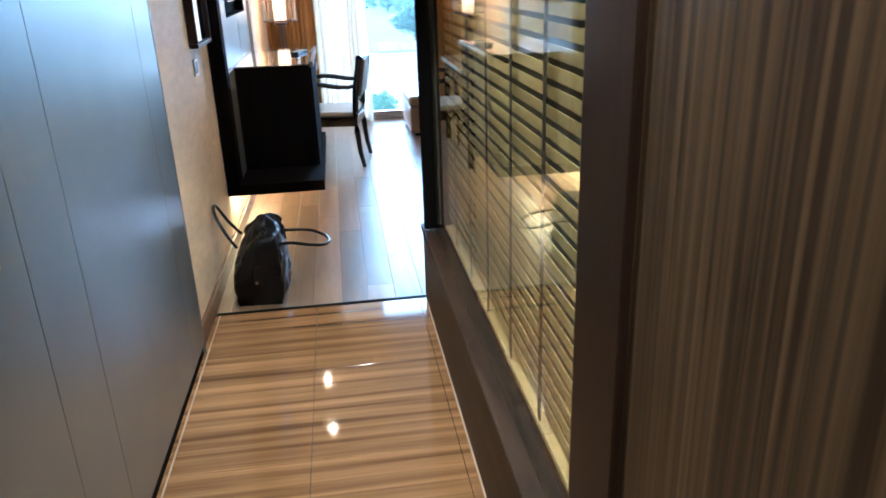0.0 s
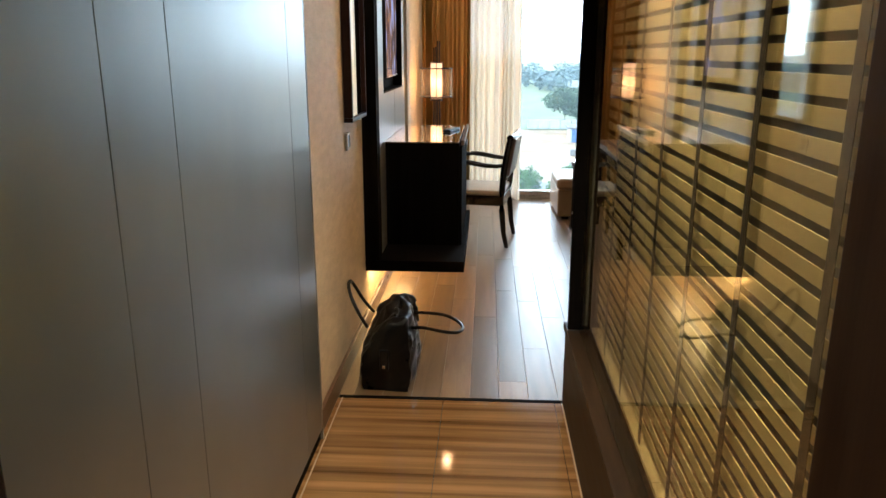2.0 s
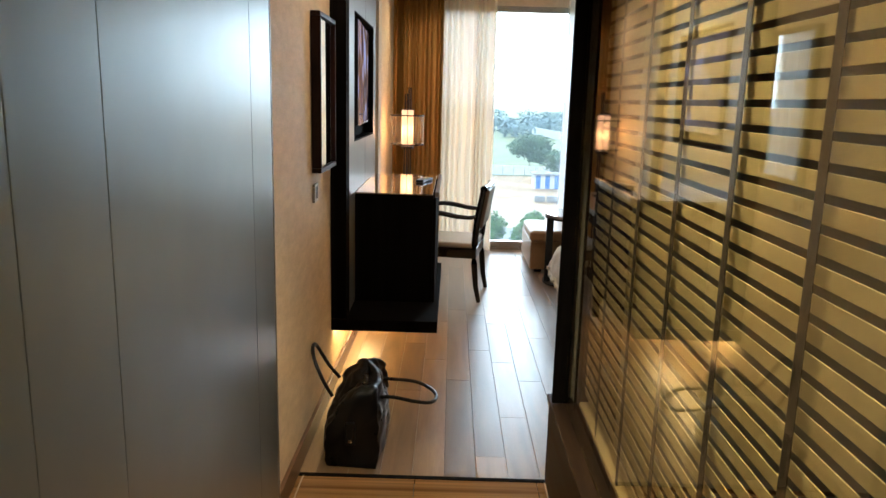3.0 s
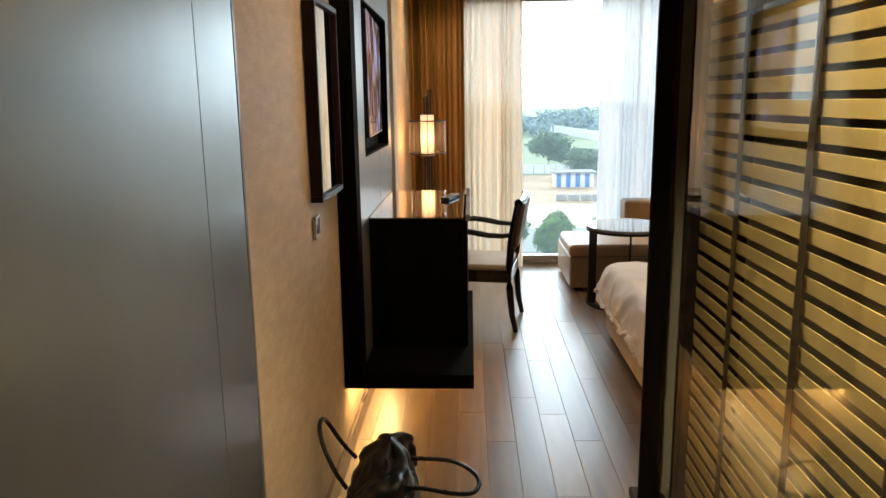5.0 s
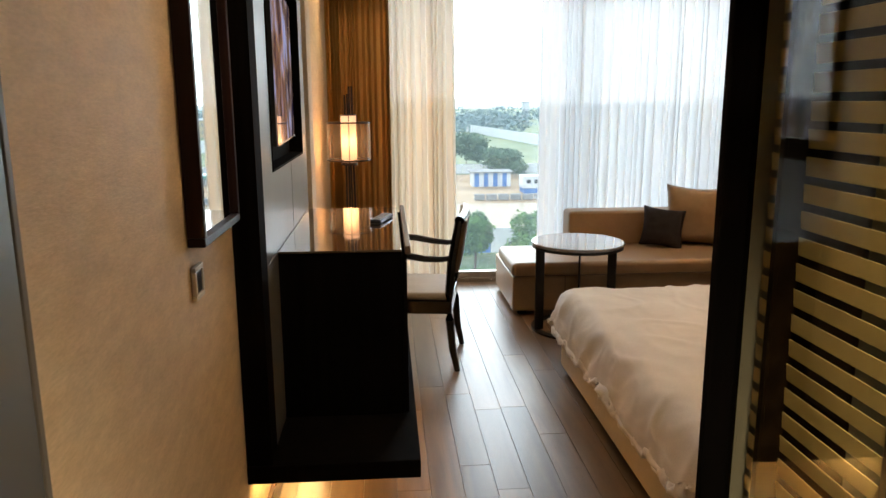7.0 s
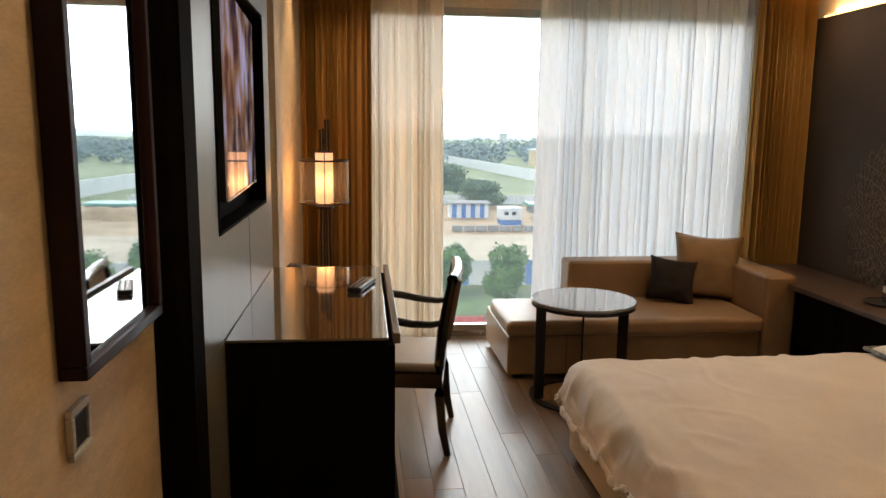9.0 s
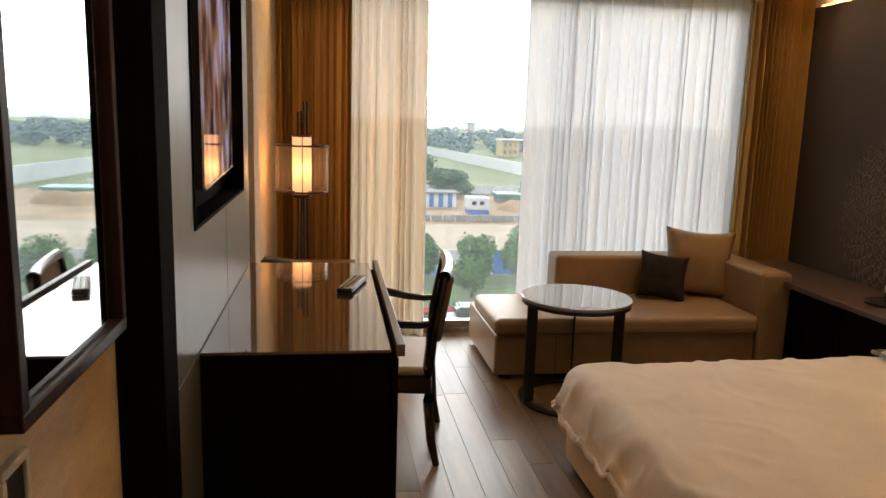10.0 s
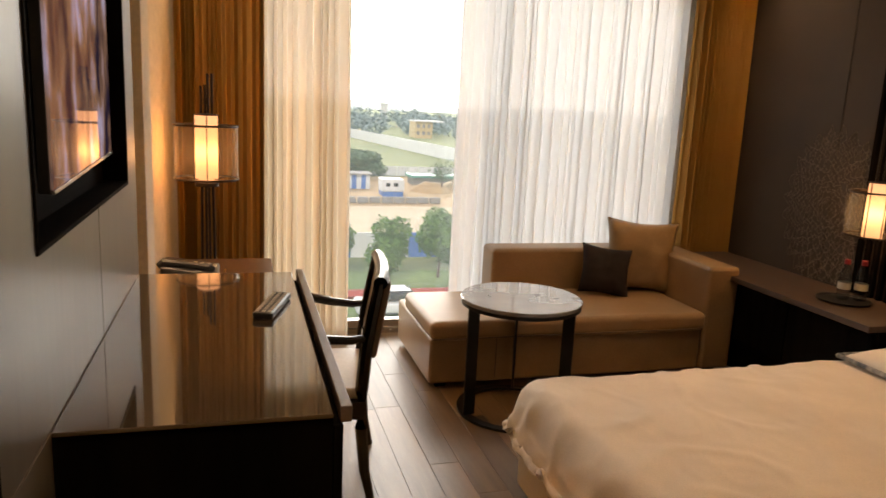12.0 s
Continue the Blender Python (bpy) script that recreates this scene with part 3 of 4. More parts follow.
rm.rotation_euler = (0, 0, radians(-16))


def lantern(at, z0, z1, r, label, name, category):
    """Lamp: a glowing inner tube in a drum of gauze held by two rings."""
    x, y = at
    t_ = thing(name, (x, y, 0.0 if name == "floor_lamp" else z0), label, category, "lantern lamps")
    ri = r * 0.36
    tube = part("shade", lathe(bmesh.new(), [(ri, z0 - 0.012), (ri, z1 + 0.045)], x, y, 32, False), SHADE, t_, "glowing cream inner shade", 180)
    tube.visible_shadow = False
    part("cap", lathe(bmesh.new(), [(0.004, z1 + 0.046), (ri + 0.002, z1 + 0.046), (ri + 0.002, z1 + 0.052), (0.004, z1 + 0.056)], x, y, 32), BRONZE, t_)
    ga = part("drum", lathe(bmesh.new(), [(r, z0 + 0.006), (r, z1 - 0.006)], x, y, 48, False), GAUZE, t_, "see-through gauze drum", 180)
    ga.visible_shadow = False
    for z in (z0, z1):
        part("ring", sweep(bmesh.new(), [(x + r * math.cos(k * math.tau / 48), y + r * math.sin(k * math.tau / 48), z) for k in range(48)], 0.0055, 8, closed=True), BRONZE, t_)
        for a in range(4):
            c, s = math.cos(a * math.pi / 2 + 0.78), math.sin(a * math.pi / 2 + 0.78)
            part("spoke", rod(bmesh.new(), (x + ri * c, y + ri * s, z), (x + (r - 0.004) * c, y + (r - 0.004) * s, z), 0.003, seg=6), BRONZE, t_)
    for a in range(4):
        c, s = math.cos(a * math.pi / 2 - 1.5), math.sin(a * math.pi / 2 - 1.5)
        part("stay", rod(bmesh.new(), (x + (ri + 0.004) * c, y + (ri + 0.004) * s, z0 - 0.02), (x + (ri + 0.004) * c, y + (ri + 0.004) * s, z1 + 0.05), 0.003, seg=6), BRONZE, t_)
    return t_


fl = lantern((-0.414, 7.62), 1.108, 1.355, 0.143, "bronze floor lamp with a glowing lantern shade", "floor_lamp", "floor lamp")
for dx, dy, top in ((-0.022, 0.0, 1.535), (-0.004, -0.012, 1.54), (0.008, 0.012, 1.592), (0.026, 0.0, 1.592)):
    part("rod", rod(bmesh.new(), (-0.414 + dx * 1.6, 7.62 + dy * 1.6, 0.03), (-0.414 + dx, 7.62 + dy, 1.094), 0.0065, seg=10), BRONZE, fl)
    part("finial_rod", rod(bmesh.new(), (-0.414 + dx, 7.62 + dy, 1.405), (-0.414 + dx, 7.62 + dy, top), 0.0065, seg=10), BRONZE, fl)
part("collar", lathe(bmesh.new(), [(0.01, 1.072), (0.056, 1.072), (0.054, 1.09), (0.01, 1.091)], -0.414, 7.62), BRONZE, fl)
part("base", lathe(bmesh.new(), [(0.115, 0.001), (0.117, 0.012), (0.105, 0.024), (0.02, 0.03)], -0.414, 7.62), BRONZE, fl)
part("clip", cuboid(-0.426, -0.402, 7.61, 7.63, 1.45, 1.48, bevel=0.004), BRONZE, fl)


# desk chair: its back stands away from the desk
def chair():
    c = thing("desk_chair", (0, 0, 0), "black wooden armchair with a cream leather seat at the desk", "chair")
    part("seat", cuboid(-0.23, 0.235, -0.235, 0.235, 0.408, 0.452, bevel=0.018, seg=3), SEATHIDE, c, "cream leather seat pad", 60)
    fr = bmesh.new()
    for a in ((-0.24, 0.245, -0.25, -0.215), (-0.24, 0.245, 0.215, 0.25), (-0.24, -0.205, -0.214, 0.214), (0.21, 0.245, -0.214, 0.214)):
        box(fr, *a, 0.335, 0.41, bevel=0.005)
    part("seat_frame", fr, CHAIRBLACK, c)
    for s in (-1, 1):
        y = s * 0.235
        part("front_leg", sweep(bmesh.new(), [(-0.225, y, 0.0), (-0.222, y, 0.2), (-0.22, y, 0.43)], [0.013, 0.018, 0.02], 8), CHAIRBLACK, c)
        part("back_leg", sweep(bmesh.new(), [(0.275, y, 0.0), (0.248, y, 0.12), (0.232, y, 0.3), (0.23, y, 0.45), (0.243, y, 0.62), (0.285, y, 0.86)], [0.016, 0.02, 0.024, 0.025, 0.024, 0.021], 8), CHAIRBLACK, c)
        part("arm_rest", sweep(bmesh.new(), [(0.25, y, 0.655), (0.19, y * 1.05, 0.645), (0.1, y * 1.1, 0.65), (0.0, y * 1.12, 0.668), (-0.08, y * 1.12, 0.676), (-0.15, y * 1.1, 0.668), (-0.19, y * 1.06, 0.63), (-0.208, y * 1.02, 0.56), (-0.215, y, 0.44)],
                               [0.018, 0.021, 0.024, 0.026, 0.026, 0.024, 0.022, 0.02, 0.018], 10, 0.75), CHAIRBLACK, c)
    bm = cuboid(-0.004, 0.044, -0.212, 0.212, 0.0, 0.30, bevel=0.016, seg=3)
    bmesh.ops.transform(bm, matrix=pose(0.237, 0, 0.565, 0, 9.5, 0), verts=bm.verts)
    part("backrest", bm, BROWNHIDE, c, "brown leather back pad", 60)
    bm = bmesh.new()
    sweep(bm, [(0.287 + 0.014 * (1 - (k / 4 - 1) ** 2), 0.25 * (k / 4 - 1), 0.862) for k in range(9)], 0.027, 10, 0.9)
    part("top_rail", bm, CHAIRBLACK, c)
    part("back_rail", cuboid(0.228, 0.25, -0.22, 0.22, 0.52, 0.56, bevel=0.005), CHAIRBLACK, c)
    return c


ch = chair()
ch.matrix_world = pose(-0.025, 6.81, 0, 0, 0, -9)

# travelling bag on the planks by the wall
bag = thing("travel_bag", (-0.41, 4.22, 0), "black glossy leather holdall slouched by the wall", "bag")
bm = bmesh.new()
key = [(0.0, 0.112), (0.03, 0.126), (0.12, 0.13), (0.2, 0.119), (0.28, 0.09), (0.34, 0.06), (0.362, 0.05)]
prof = []
for (za, ha), (zb, hb) in zip(key, key[1:]):
    prof += [(za + (zb - za) * q / 4, ha + (hb - ha) * q / 4) for q in range(4)]
prof += [(0.366, 0.045), (0.37, 0.03), (0.366, 0.012)]
nl = 40
grid = []
for i in range(nl + 1):
    u = i / nl
    y = 3.98 + 0.46 * u
    sag = 1 - 0.12 * abs(2 * u - 1) ** 3
    ring = []
    outline = [(-h_, z_) for z_, h_ in prof] + [(h_, z_) for z_, h_ in reversed(prof)]
    for k, (hx, z) in enumerate(outline):
        wob = 0.014 * noise.noise((u * 5, hx * 16, z * 9)) - 0.011 * max(0, 0.35 - abs(noise.noise((u * 4 + z * 6, hx * 9, z * 7 - u * 3)))) / 0.35 * min(1, z * 6)
        ring.append(bm.verts.new((-0.405 + 0.05 * (z / 0.37) ** 2 + 0.012 * math.sin(u * 7) * (z > 0.2) + (hx + 1.6 * wob * (1 if hx > 0 else -1)) * sag, y + 0.02 * noise.noise((hx * 14, u * 3, z * 9)), max(0.001, z * (sag - 0.1 * math.sin(u * 5) ** 2 * (z > 0.2)) + 0.5 * wob * (z > 0.05)))))
    grid.append(ring)
for a, b in zip(grid, grid[1:]):
    for k in range(len(a)):
        bm.faces.new((a[k], a[(k + 1) % len(a)], b[(k + 1) % len(a)], b[k]))
bm.faces.new(grid[0])
bm.faces.new(grid[-1][::-1])
part("body", bm, LEATHER, bag, "", 180)
part("zip", sweep(bmesh.new(), [(-0.362 + 0.01 * math.sin(i), 4.05 + 0.3 * i / 12, 0.338 - 0.008 * math.sin(i * 1.7)) for i in range(13)], 0.006, 6), BLACKMETAL, bag)
for s, pts in ((-1, [(-0.50, 4.12, 0.25), (-0.535, 4.12, 0.31), (-0.575, 4.15, 0.38), (-0.597, 4.2, 0.425), (-0.6, 4.26, 0.43), (-0.59, 4.31, 0.39), (-0.55, 4.33, 0.31), (-0.5, 4.33, 0.25)]),
               (1, [(-0.305, 4.12, 0.25), (-0.24, 4.1, 0.262), (-0.15, 4.1, 0.245), (-0.085, 4.13, 0.23), (-0.06, 4.2, 0.225), (-0.085, 4.27, 0.232), (-0.16, 4.31, 0.25), (-0.3, 4.31, 0.26)])):
    part("handle", sweep(bmesh.new(), smooth_path(pts), 0.008, 8), LEATHER, bag)
part("side_tab", cuboid(-0.425, -0.385, 3.965, 3.985, 0.10, 0.2, bevel=0.006), LEATHER, bag)
part("buckle", cuboid(-0.412, -0.398, 3.96, 3.967, 0.115, 0.13, bevel=0.002), CHROME, bag, "small steel buckle")

# ---- chaise, table, bed ----
cs = thing("chaise_sofa", (1.6, 7.95, 0), "tan leather chaise with a low back and one arm", "sofa")
part("base", cuboid(0.70, 2.355, 7.56, 8.37, 0.03, 0.285, bevel=0.018, seg=3), HIDE, cs, "", 60)
bm = cuboid(0.685, 2.345, 7.5, 8.15, 0.288, 0.392, bevel=0.035, seg=4)
seat_cushion = part("seat_cushion", bm, HIDE, cs, "", 60)
part("piping", sweep(bmesh.new(), [(0.7, 7.503, 0.3), (2.32, 7.503, 0.3)], 0.004, 6), BROWNHIDE, seat_cushion)
part("back", cuboid(1.24, 2.352, 8.16, 8.37, 0.286, 0.645, bevel=0.028, seg=3), HIDE, cs, "", 60)
part("arm", cuboid(2.358, 2.565, 7.545, 8.37, 0.03, 0.65, bevel=0.025, seg=3), HIDE, cs, "", 60)
part("seam", cuboid(1.07, 1.076, 7.5585, 7.561, 0.05, 0.28), BROWNHIDE, cs)
for x in (0.78, 2.47):
    for y in (7.63, 8.3):
        part("foot", cuboid(x - 0.03, x + 0.03, y - 0.03, y + 0.03, 0, 0.031), BLACKWOOD, cs)


def cushion(size, thick, m, material, label):
    n_, bm = 16, bmesh.new()
    for s in (1, -1):
        g_ = [[None] * (n_ + 1) for _ in range(n_ + 1)]
        for i in range(n_ + 1):
            for j in range(n_ + 1):
                u, v = 2 * i / n_ - 1, 2 * j / n_ - 1
                puff = (max(0, 1 - u * u) * max(0, 1 - v * v)) ** 0.42
                pinch = 1 - 0.11 * (1 - v * v) * abs(u) ** 3 - 0.11 * (1 - u * u) * abs(v) ** 3
                crease = 0.012 * noise.noise((u * 3, v * 3, size * 9)) + 0.007 * (1 - abs(noise.noise((u * 4 + v * 2, v * 3 - u, size * 5))))
                g_[i][j] = bm.verts.new((u * size / 2 * pinch, s * (thick / 2 * puff + crease * (puff > 0)), v * size / 2 * pinch + size / 2))
        for i in range(n_):
            for j in range(n_):
                bm.faces.new((g_[i][j], g_[i + 1][j], g_[i + 1][j + 1], g_[i][j + 1]))
    bmesh.ops.remove_doubles(bm, verts=bm.verts, dist=0.0005)
    ob = new("cushion", mesh_of("cushion", bm, material, 180))
    ob.matrix_world = m
    return tagged(ob, label, "cushion")


cushion(0.465, 0.15, pose(2.19, 8.03, 0.385, -14, 3, -16), SATIN, "large bronze satin cushion leaning on the chaise back")
cushion(0.32, 0.13, pose(1.89, 7.93, 0.395, -26, 7, -16), DARKSATIN, "small dark brown satin cushion on the chaise")

st = thing("side_table", (1.07, 7.25, 0), "round stone-topped side table on flat black legs", "table")
part("tabletop", lathe(bmesh.new(), [(0.292, 0.572), (0.3, 0.576), (0.3, 0.588), (0.296, 0.592), (0.001, 0.593)], 1.07, 7.25, 64), STONETOP, st, "polished grey stone top")
part("top_ring", lathe(bmesh.new(), [(0.28, 0.555), (0.296, 0.555), (0.296, 0.571), (0.28, 0.571), (0.28, 0.555)], 1.07, 7.25, 64, False), BLACKMETAL, st)
part("base_ring", lathe(bmesh.new(), [(0.25, 0.001), (0.292, 0.001), (0.292, 0.014), (0.25, 0.014), (0.25, 0.001)], 1.07, 7.25, 64, False), BLACKMETAL, st)
for a in (191, 311, 71):
    c, s = math.cos(radians(a)), math.sin(radians(a))
    bm = cuboid(-0.03, 0.03, -0.006, 0.006, 0.0145, 0.554, bevel=0.002)
    bmesh.ops.transform(bm, matrix=pose(1.07 + 0.262 * c, 7.25 + 0.262 * s, 0, 0, 0, a), verts=bm.verts)
    part("leg", bm, BLACKMETAL, st)

bed = thing("bed", (1.85, 5.5, 0), "wide bed with a rumpled cream duvet", "bed")
part("base", cuboid(0.79, 2.88, 4.62, 6.5, 0.03, 0.30, bevel=0.02, seg=3), BASECLOTH, bed, "beige upholstered base", 60)
part("mattress", cuboid(0.80, 2.88, 4.63, 6.49, 0.302, 0.42, bevel=0.045, seg=4), LINEN, bed, "", 60)
part("headboard", cuboid(2.885, 2.945, 4.5, 6.55, 0.0, 1.15, bevel=0.015, seg=3), HEADPANEL, bed, "dark upholstered headboard", 60)
for x in (0.9, 2.75):
    for y in (4.72, 6.4):
        part("foot", cuboid(x - 0.03, x + 0.03, y - 0.03, y + 0.03, 0, 0.031), BLACKWOOD, bed)


def duvet():
    """A soft cover over the mattress: it hangs over the foot and both sides with uneven edges and creases."""
    bm, nx, ny = bmesh.new(), 150, 160
    x0, x1, y0, y1, top = 0.74, 2.62, 4.56, 6.53, 0.487
    rows = []
    for i in range(nx + 1):
        row = []
        for j in range(ny + 1):
            x = 0.52 + (x1 - 0.52) * i / nx
            y = 4.34 + (6.76 - 4.34) * j / ny
            ex, e0, e1 = max(0, x0 + 0.10 - x), max(0, y0 + 0.10 - y), max(0, y - y1 + 0.10)
            e = math.hypot(ex, max(e0, e1))
            drop = 0.0
            px, py = x, y
            if e > 0:
                k = min(e / 0.16, 1.0)
                drop = 0.12 * k * k + max(0, e - 0.16) * 0.75
                pull = min(1.0, e / 0.3) * 0.58 + 0.9 * min(ex, max(e0, e1))
                drop = min(drop, 0.2)
                px += ex * pull
                py += (e0 - e1) * pull
            puff = 0.016 * noise.noise((x * 1.6, y * 1.6, 0.3)) + 0.005 * noise.noise((x * 5, y * 5, 2.0))
            ridge = 1 - abs(noise.noise((x * 3.2 + y * 1.4, y * 2.2 - x * 1.3, 7.0)))
            puff += 0.016 * max(0, ridge - 0.86) / 0.14 * (0.3 + 1.5 * min(1, e * 5))
            fold = 1 - abs(noise.noise((x * 9 + y * 3, y * 6 - x * 4, 11.0)))
            puff += 0.007 * max(0, fold - 0.8) / 0.2 * (0.22 + 1.3 * min(1, e * 6))
            hang = 0.016 * noise.noise((x * 9, y * 9, 4.0)) * min(1, e * 5)
            row.append(bm.verts.new((px - hang * (ex > 0), py + hang, max(0.2, top + puff - drop))))
        rows.append(row)
    for a, b in zip(rows, rows[1:]):
        for j in range(ny):
            bm.faces.new((a[j], a[j + 1], b[j + 1], b[j]))
    return bm


dv = part("duvet", duvet(), LINEN, bed, "rumpled cream duvet", 180)
sol = dv.modifiers.new("thickness", "SOLIDIFY")
sol.thickness, sol.offset = 0.022, -1


def pillow(x, y, z, label):
    """A flat pillow with a striped piped edge, lying on the duvet."""
    bm, n_ = bmesh.new(), 14
    for s_ in (1, -1):
        g_ = []
        for i in range(n_ + 1):
            row_ = []
            for j in range(n_ + 1):
                u, v = 2 * i / n_ - 1, 2 * j / n_ - 1
                puff = (max(0, 1 - u * u) * max(0, 1 - v * v)) ** 0.4
                row_.append(bm.verts.new((x + u * 0.25, y + v * 0.36, z + s_ * (0.075 if s_ > 0 else 0.03) * puff + 0.008 * noise.noise((u * 3, v * 3, x)) * (puff > 0))))
            g_.append(row_)
        for i in range(n_):
            for j in range(n_):
                bm.faces.new((g_[i][j], g_[i + 1][j], g_[i + 1][j + 1], g_[i][j + 1]))
    bmesh.ops.remove_doubles(bm, verts=bm.verts, dist=0.0005)
    t_ = thing("pillow", (x, y, z), label, "pillow", "bed pillows")
    part("cover", bm, LINEN, t_, "", 180)
    part("piping", sweep(bmesh.new(), [(x - 0.252, y - 0.362, z), (x + 0.252, y - 0.362, z), (x + 0.252, y + 0.362, z), (x - 0.252, y + 0.362, z)], 0.011, 8, closed=True), STRIPECLOTH, t_, "blue striped piping")


pillow(2.5, 6.1, 0.512, "cream pillow with blue striped piping on the bed")
pillow(2.5, 5.1, 0.512, "cream pillow with blue striped piping on the bed")

# ---- headboard wall, console ----
hp = thing("headboard_panel", (XR, 6.0, 0), "tall dark brown fabric panelling with a printed lace motif", "wall panel")
for a, b in ((3.95, 5.3), (5.305, 6.45), (6.455, 7.4), (7.405, 8.55)):
    part("panel", cuboid(2.985, XR - 0.001, a, b, 0.0, 2.34, bevel=0.002), HEADPANEL, hp)
part("led_strip", cuboid(3.0, 3.012, 3.96, 8.2, 2.341, 2.352), LED, hp, "warm strip light on top of the panel")
bm = bmesh.new()
cy, cz = 7.4, 1.02
for ring in range(10):
    r = 0.06 + 0.037 * ring
    pts = []
    for k in range(90):
        a = k * math.tau / 90
        rr = r * (1 + 0.09 * math.sin(a * (6 + 2 * ring)) + 0.03 * math.sin(a * (23 + ring)))
        pts.append((2.9835, cy + rr * math.cos(a) * 0.86, cz + rr * math.sin(a) * 1.12))
    sweep(bm, pts, 0.0018, 4, closed=True)
for k in range(150):
    a = k * 2.399
    r = 0.034 * math.sqrt(k)
    c0 = (cy + r * math.cos(a) * 0.8, cz + r * math.sin(a) * 1.08)
    sweep(bm, [(2.9835, c0[0] + (0.012 + 0.012 * (q % 3 == 0)) * math.cos(q * math.tau / 12), c0[1] + (0.012 + 0.012 * (q % 3 == 0)) * math.sin(q * math.tau / 12)) for q in range(12)], 0.0016, 4, closed=True)
part("lace_print", bm, LACE, hp, "pale printed lace motif")

ss = thing("slat_screen", (2.95, 6.6, 0.6), "black slatted screen behind the bedside lamp", "screen")
for i in range(10):
    part("slat", cuboid(2.955, 2.98, 6.62 + 0.055 * i, 6.645 + 0.055 * i, 0.602, 2.33, bevel=0.002), BLACKWOOD, ss)

co = thing("bedside_console", (2.75, 7.4, 0), "long dark brown wooden console along the headboard wall", "console")
part("top", cuboid(2.5, 2.984, 6.56, 8.24, 0.57, 0.6, bevel=0.003), CONSOLEWOOD, co)
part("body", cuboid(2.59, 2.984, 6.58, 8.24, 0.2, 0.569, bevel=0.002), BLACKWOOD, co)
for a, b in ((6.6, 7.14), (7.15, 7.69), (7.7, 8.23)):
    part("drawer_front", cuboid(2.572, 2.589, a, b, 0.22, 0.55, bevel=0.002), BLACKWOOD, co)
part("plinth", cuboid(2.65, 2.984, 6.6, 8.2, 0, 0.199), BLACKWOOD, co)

bl2 = lantern((2.82, 6.93), 0.955, 1.175, 0.13, "bronze bedside lamp with a glowing lantern shade", "bedside_lamp", "lamp")
for dx in (-0.02, 0.02):
    part("hanging_rod", rod(bmesh.new(), (2.82 + dx, 6.93, 1.23), (2.82 + dx, 6.93, H2), 0.006, seg=10), BRONZE, bl2)


def bottle(x, y):
    b = thing("water_bottle", (x, y, 0.6), "clear plastic water bottle with a red cap", "bottle", "water bottles")
    flask = part("body", lathe(bmesh.new(), [(0.028, 0.611), (0.031, 0.615), (0.031, 0.72), (0.03, 0.74), (0.014, 0.785), (0.013, 0.8)], x, y, 24), BOTTLEGLASS, b, "", 60)
    part("label", lathe(bmesh.new(), [(0.0315, 0.665), (0.0315, 0.7)], x, y, 24, False), WHITEPLASTIC, flask, "pale paper label", 60)
    part("cap", lathe(bmesh.new(), [(0.0145, 0.795), (0.0145, 0.818), (0.012, 0.82)], x, y, 20), REDCAP, flask, "red cap")


tr = thing("tray", (2.8, 6.95, 0.6), "dark oval tray under the bottles", "tray")
part("dish", lathe(bmesh.new(), [(0.12, 0.601), (0.135, 0.612), (0.13, 0.612), (0.118, 0.606), (0.001, 0.606)], 2.76, 6.98, 40), BLACKPLASTIC, tr)
bottle(2.76, 6.99)
bottle(2.83, 6.95)

# ---- lamps of the room, and added fill ----
lamp("floor_lamp_bulb", "POINT", pose(-0.414, 7.62, 1.23), 2.5, (1.0, 0.46, 0.15), 0.03)
lamp("bedside_lamp_bulb", "POINT", pose(2.82, 6.93, 1.07), 2, WARM, 0.03)
lamp("cove_light", "AREA", pose(3.0, 6.1, 2.36, 0, 180, 0), 10, WARM, 0.03, 4.0)
lamp("under_cabinet_light", "AREA", pose(-0.56, 5.5, 0.303), 4, (1.0, 0.62, 0.22), 0.05, 1.2)


def downlight(x, y, z, power, spot=75, colour=(1.0, 0.74, 0.46)):
    t_ = thing("downlight", (x, y, z), "small recessed ceiling downlight, inferred or added as fill", "ceiling light", "ceiling downlights")
    part("ring", lathe(bmesh.new(), [(0.03, z - 0.001), (0.045, z - 0.001), (0.045, z - 0.006), (0.03, z - 0.006), (0.03, z - 0.001)], x, y, 24, False), CHROME, t_)
    part("lens", lathe(bmesh.new(), [(0.001, z - 0.002), (0.029, z - 0.002)], x, y, 24), SPOTGLOW, t_)
    lamp("downlight_beam", "SPOT", look((x, y, z - 0.02), (x, y, 0)), power, colour, 0.05, spot=spot, blend=0.8)


for y, power in ((1.1, 24), (2.0, 22), (2.9, 66)):
    downlight(0.1, y, H1, power, 92, (1.0, 0.8, 0.52))
# Two near x -0.3 mirror in the marble; the rest are unseen added fill.
for x, y, power in ((-0.1, 4.5, 15), (-0.28, 6.9, 9), (-0.33, 7.85, 24), (1.9, 5.2, 20), (1.9, 7.2, 16), (2.72, 7.85, 11)):
    downlight(x, y, H2, power, 125 if y == 4.5 else 90)

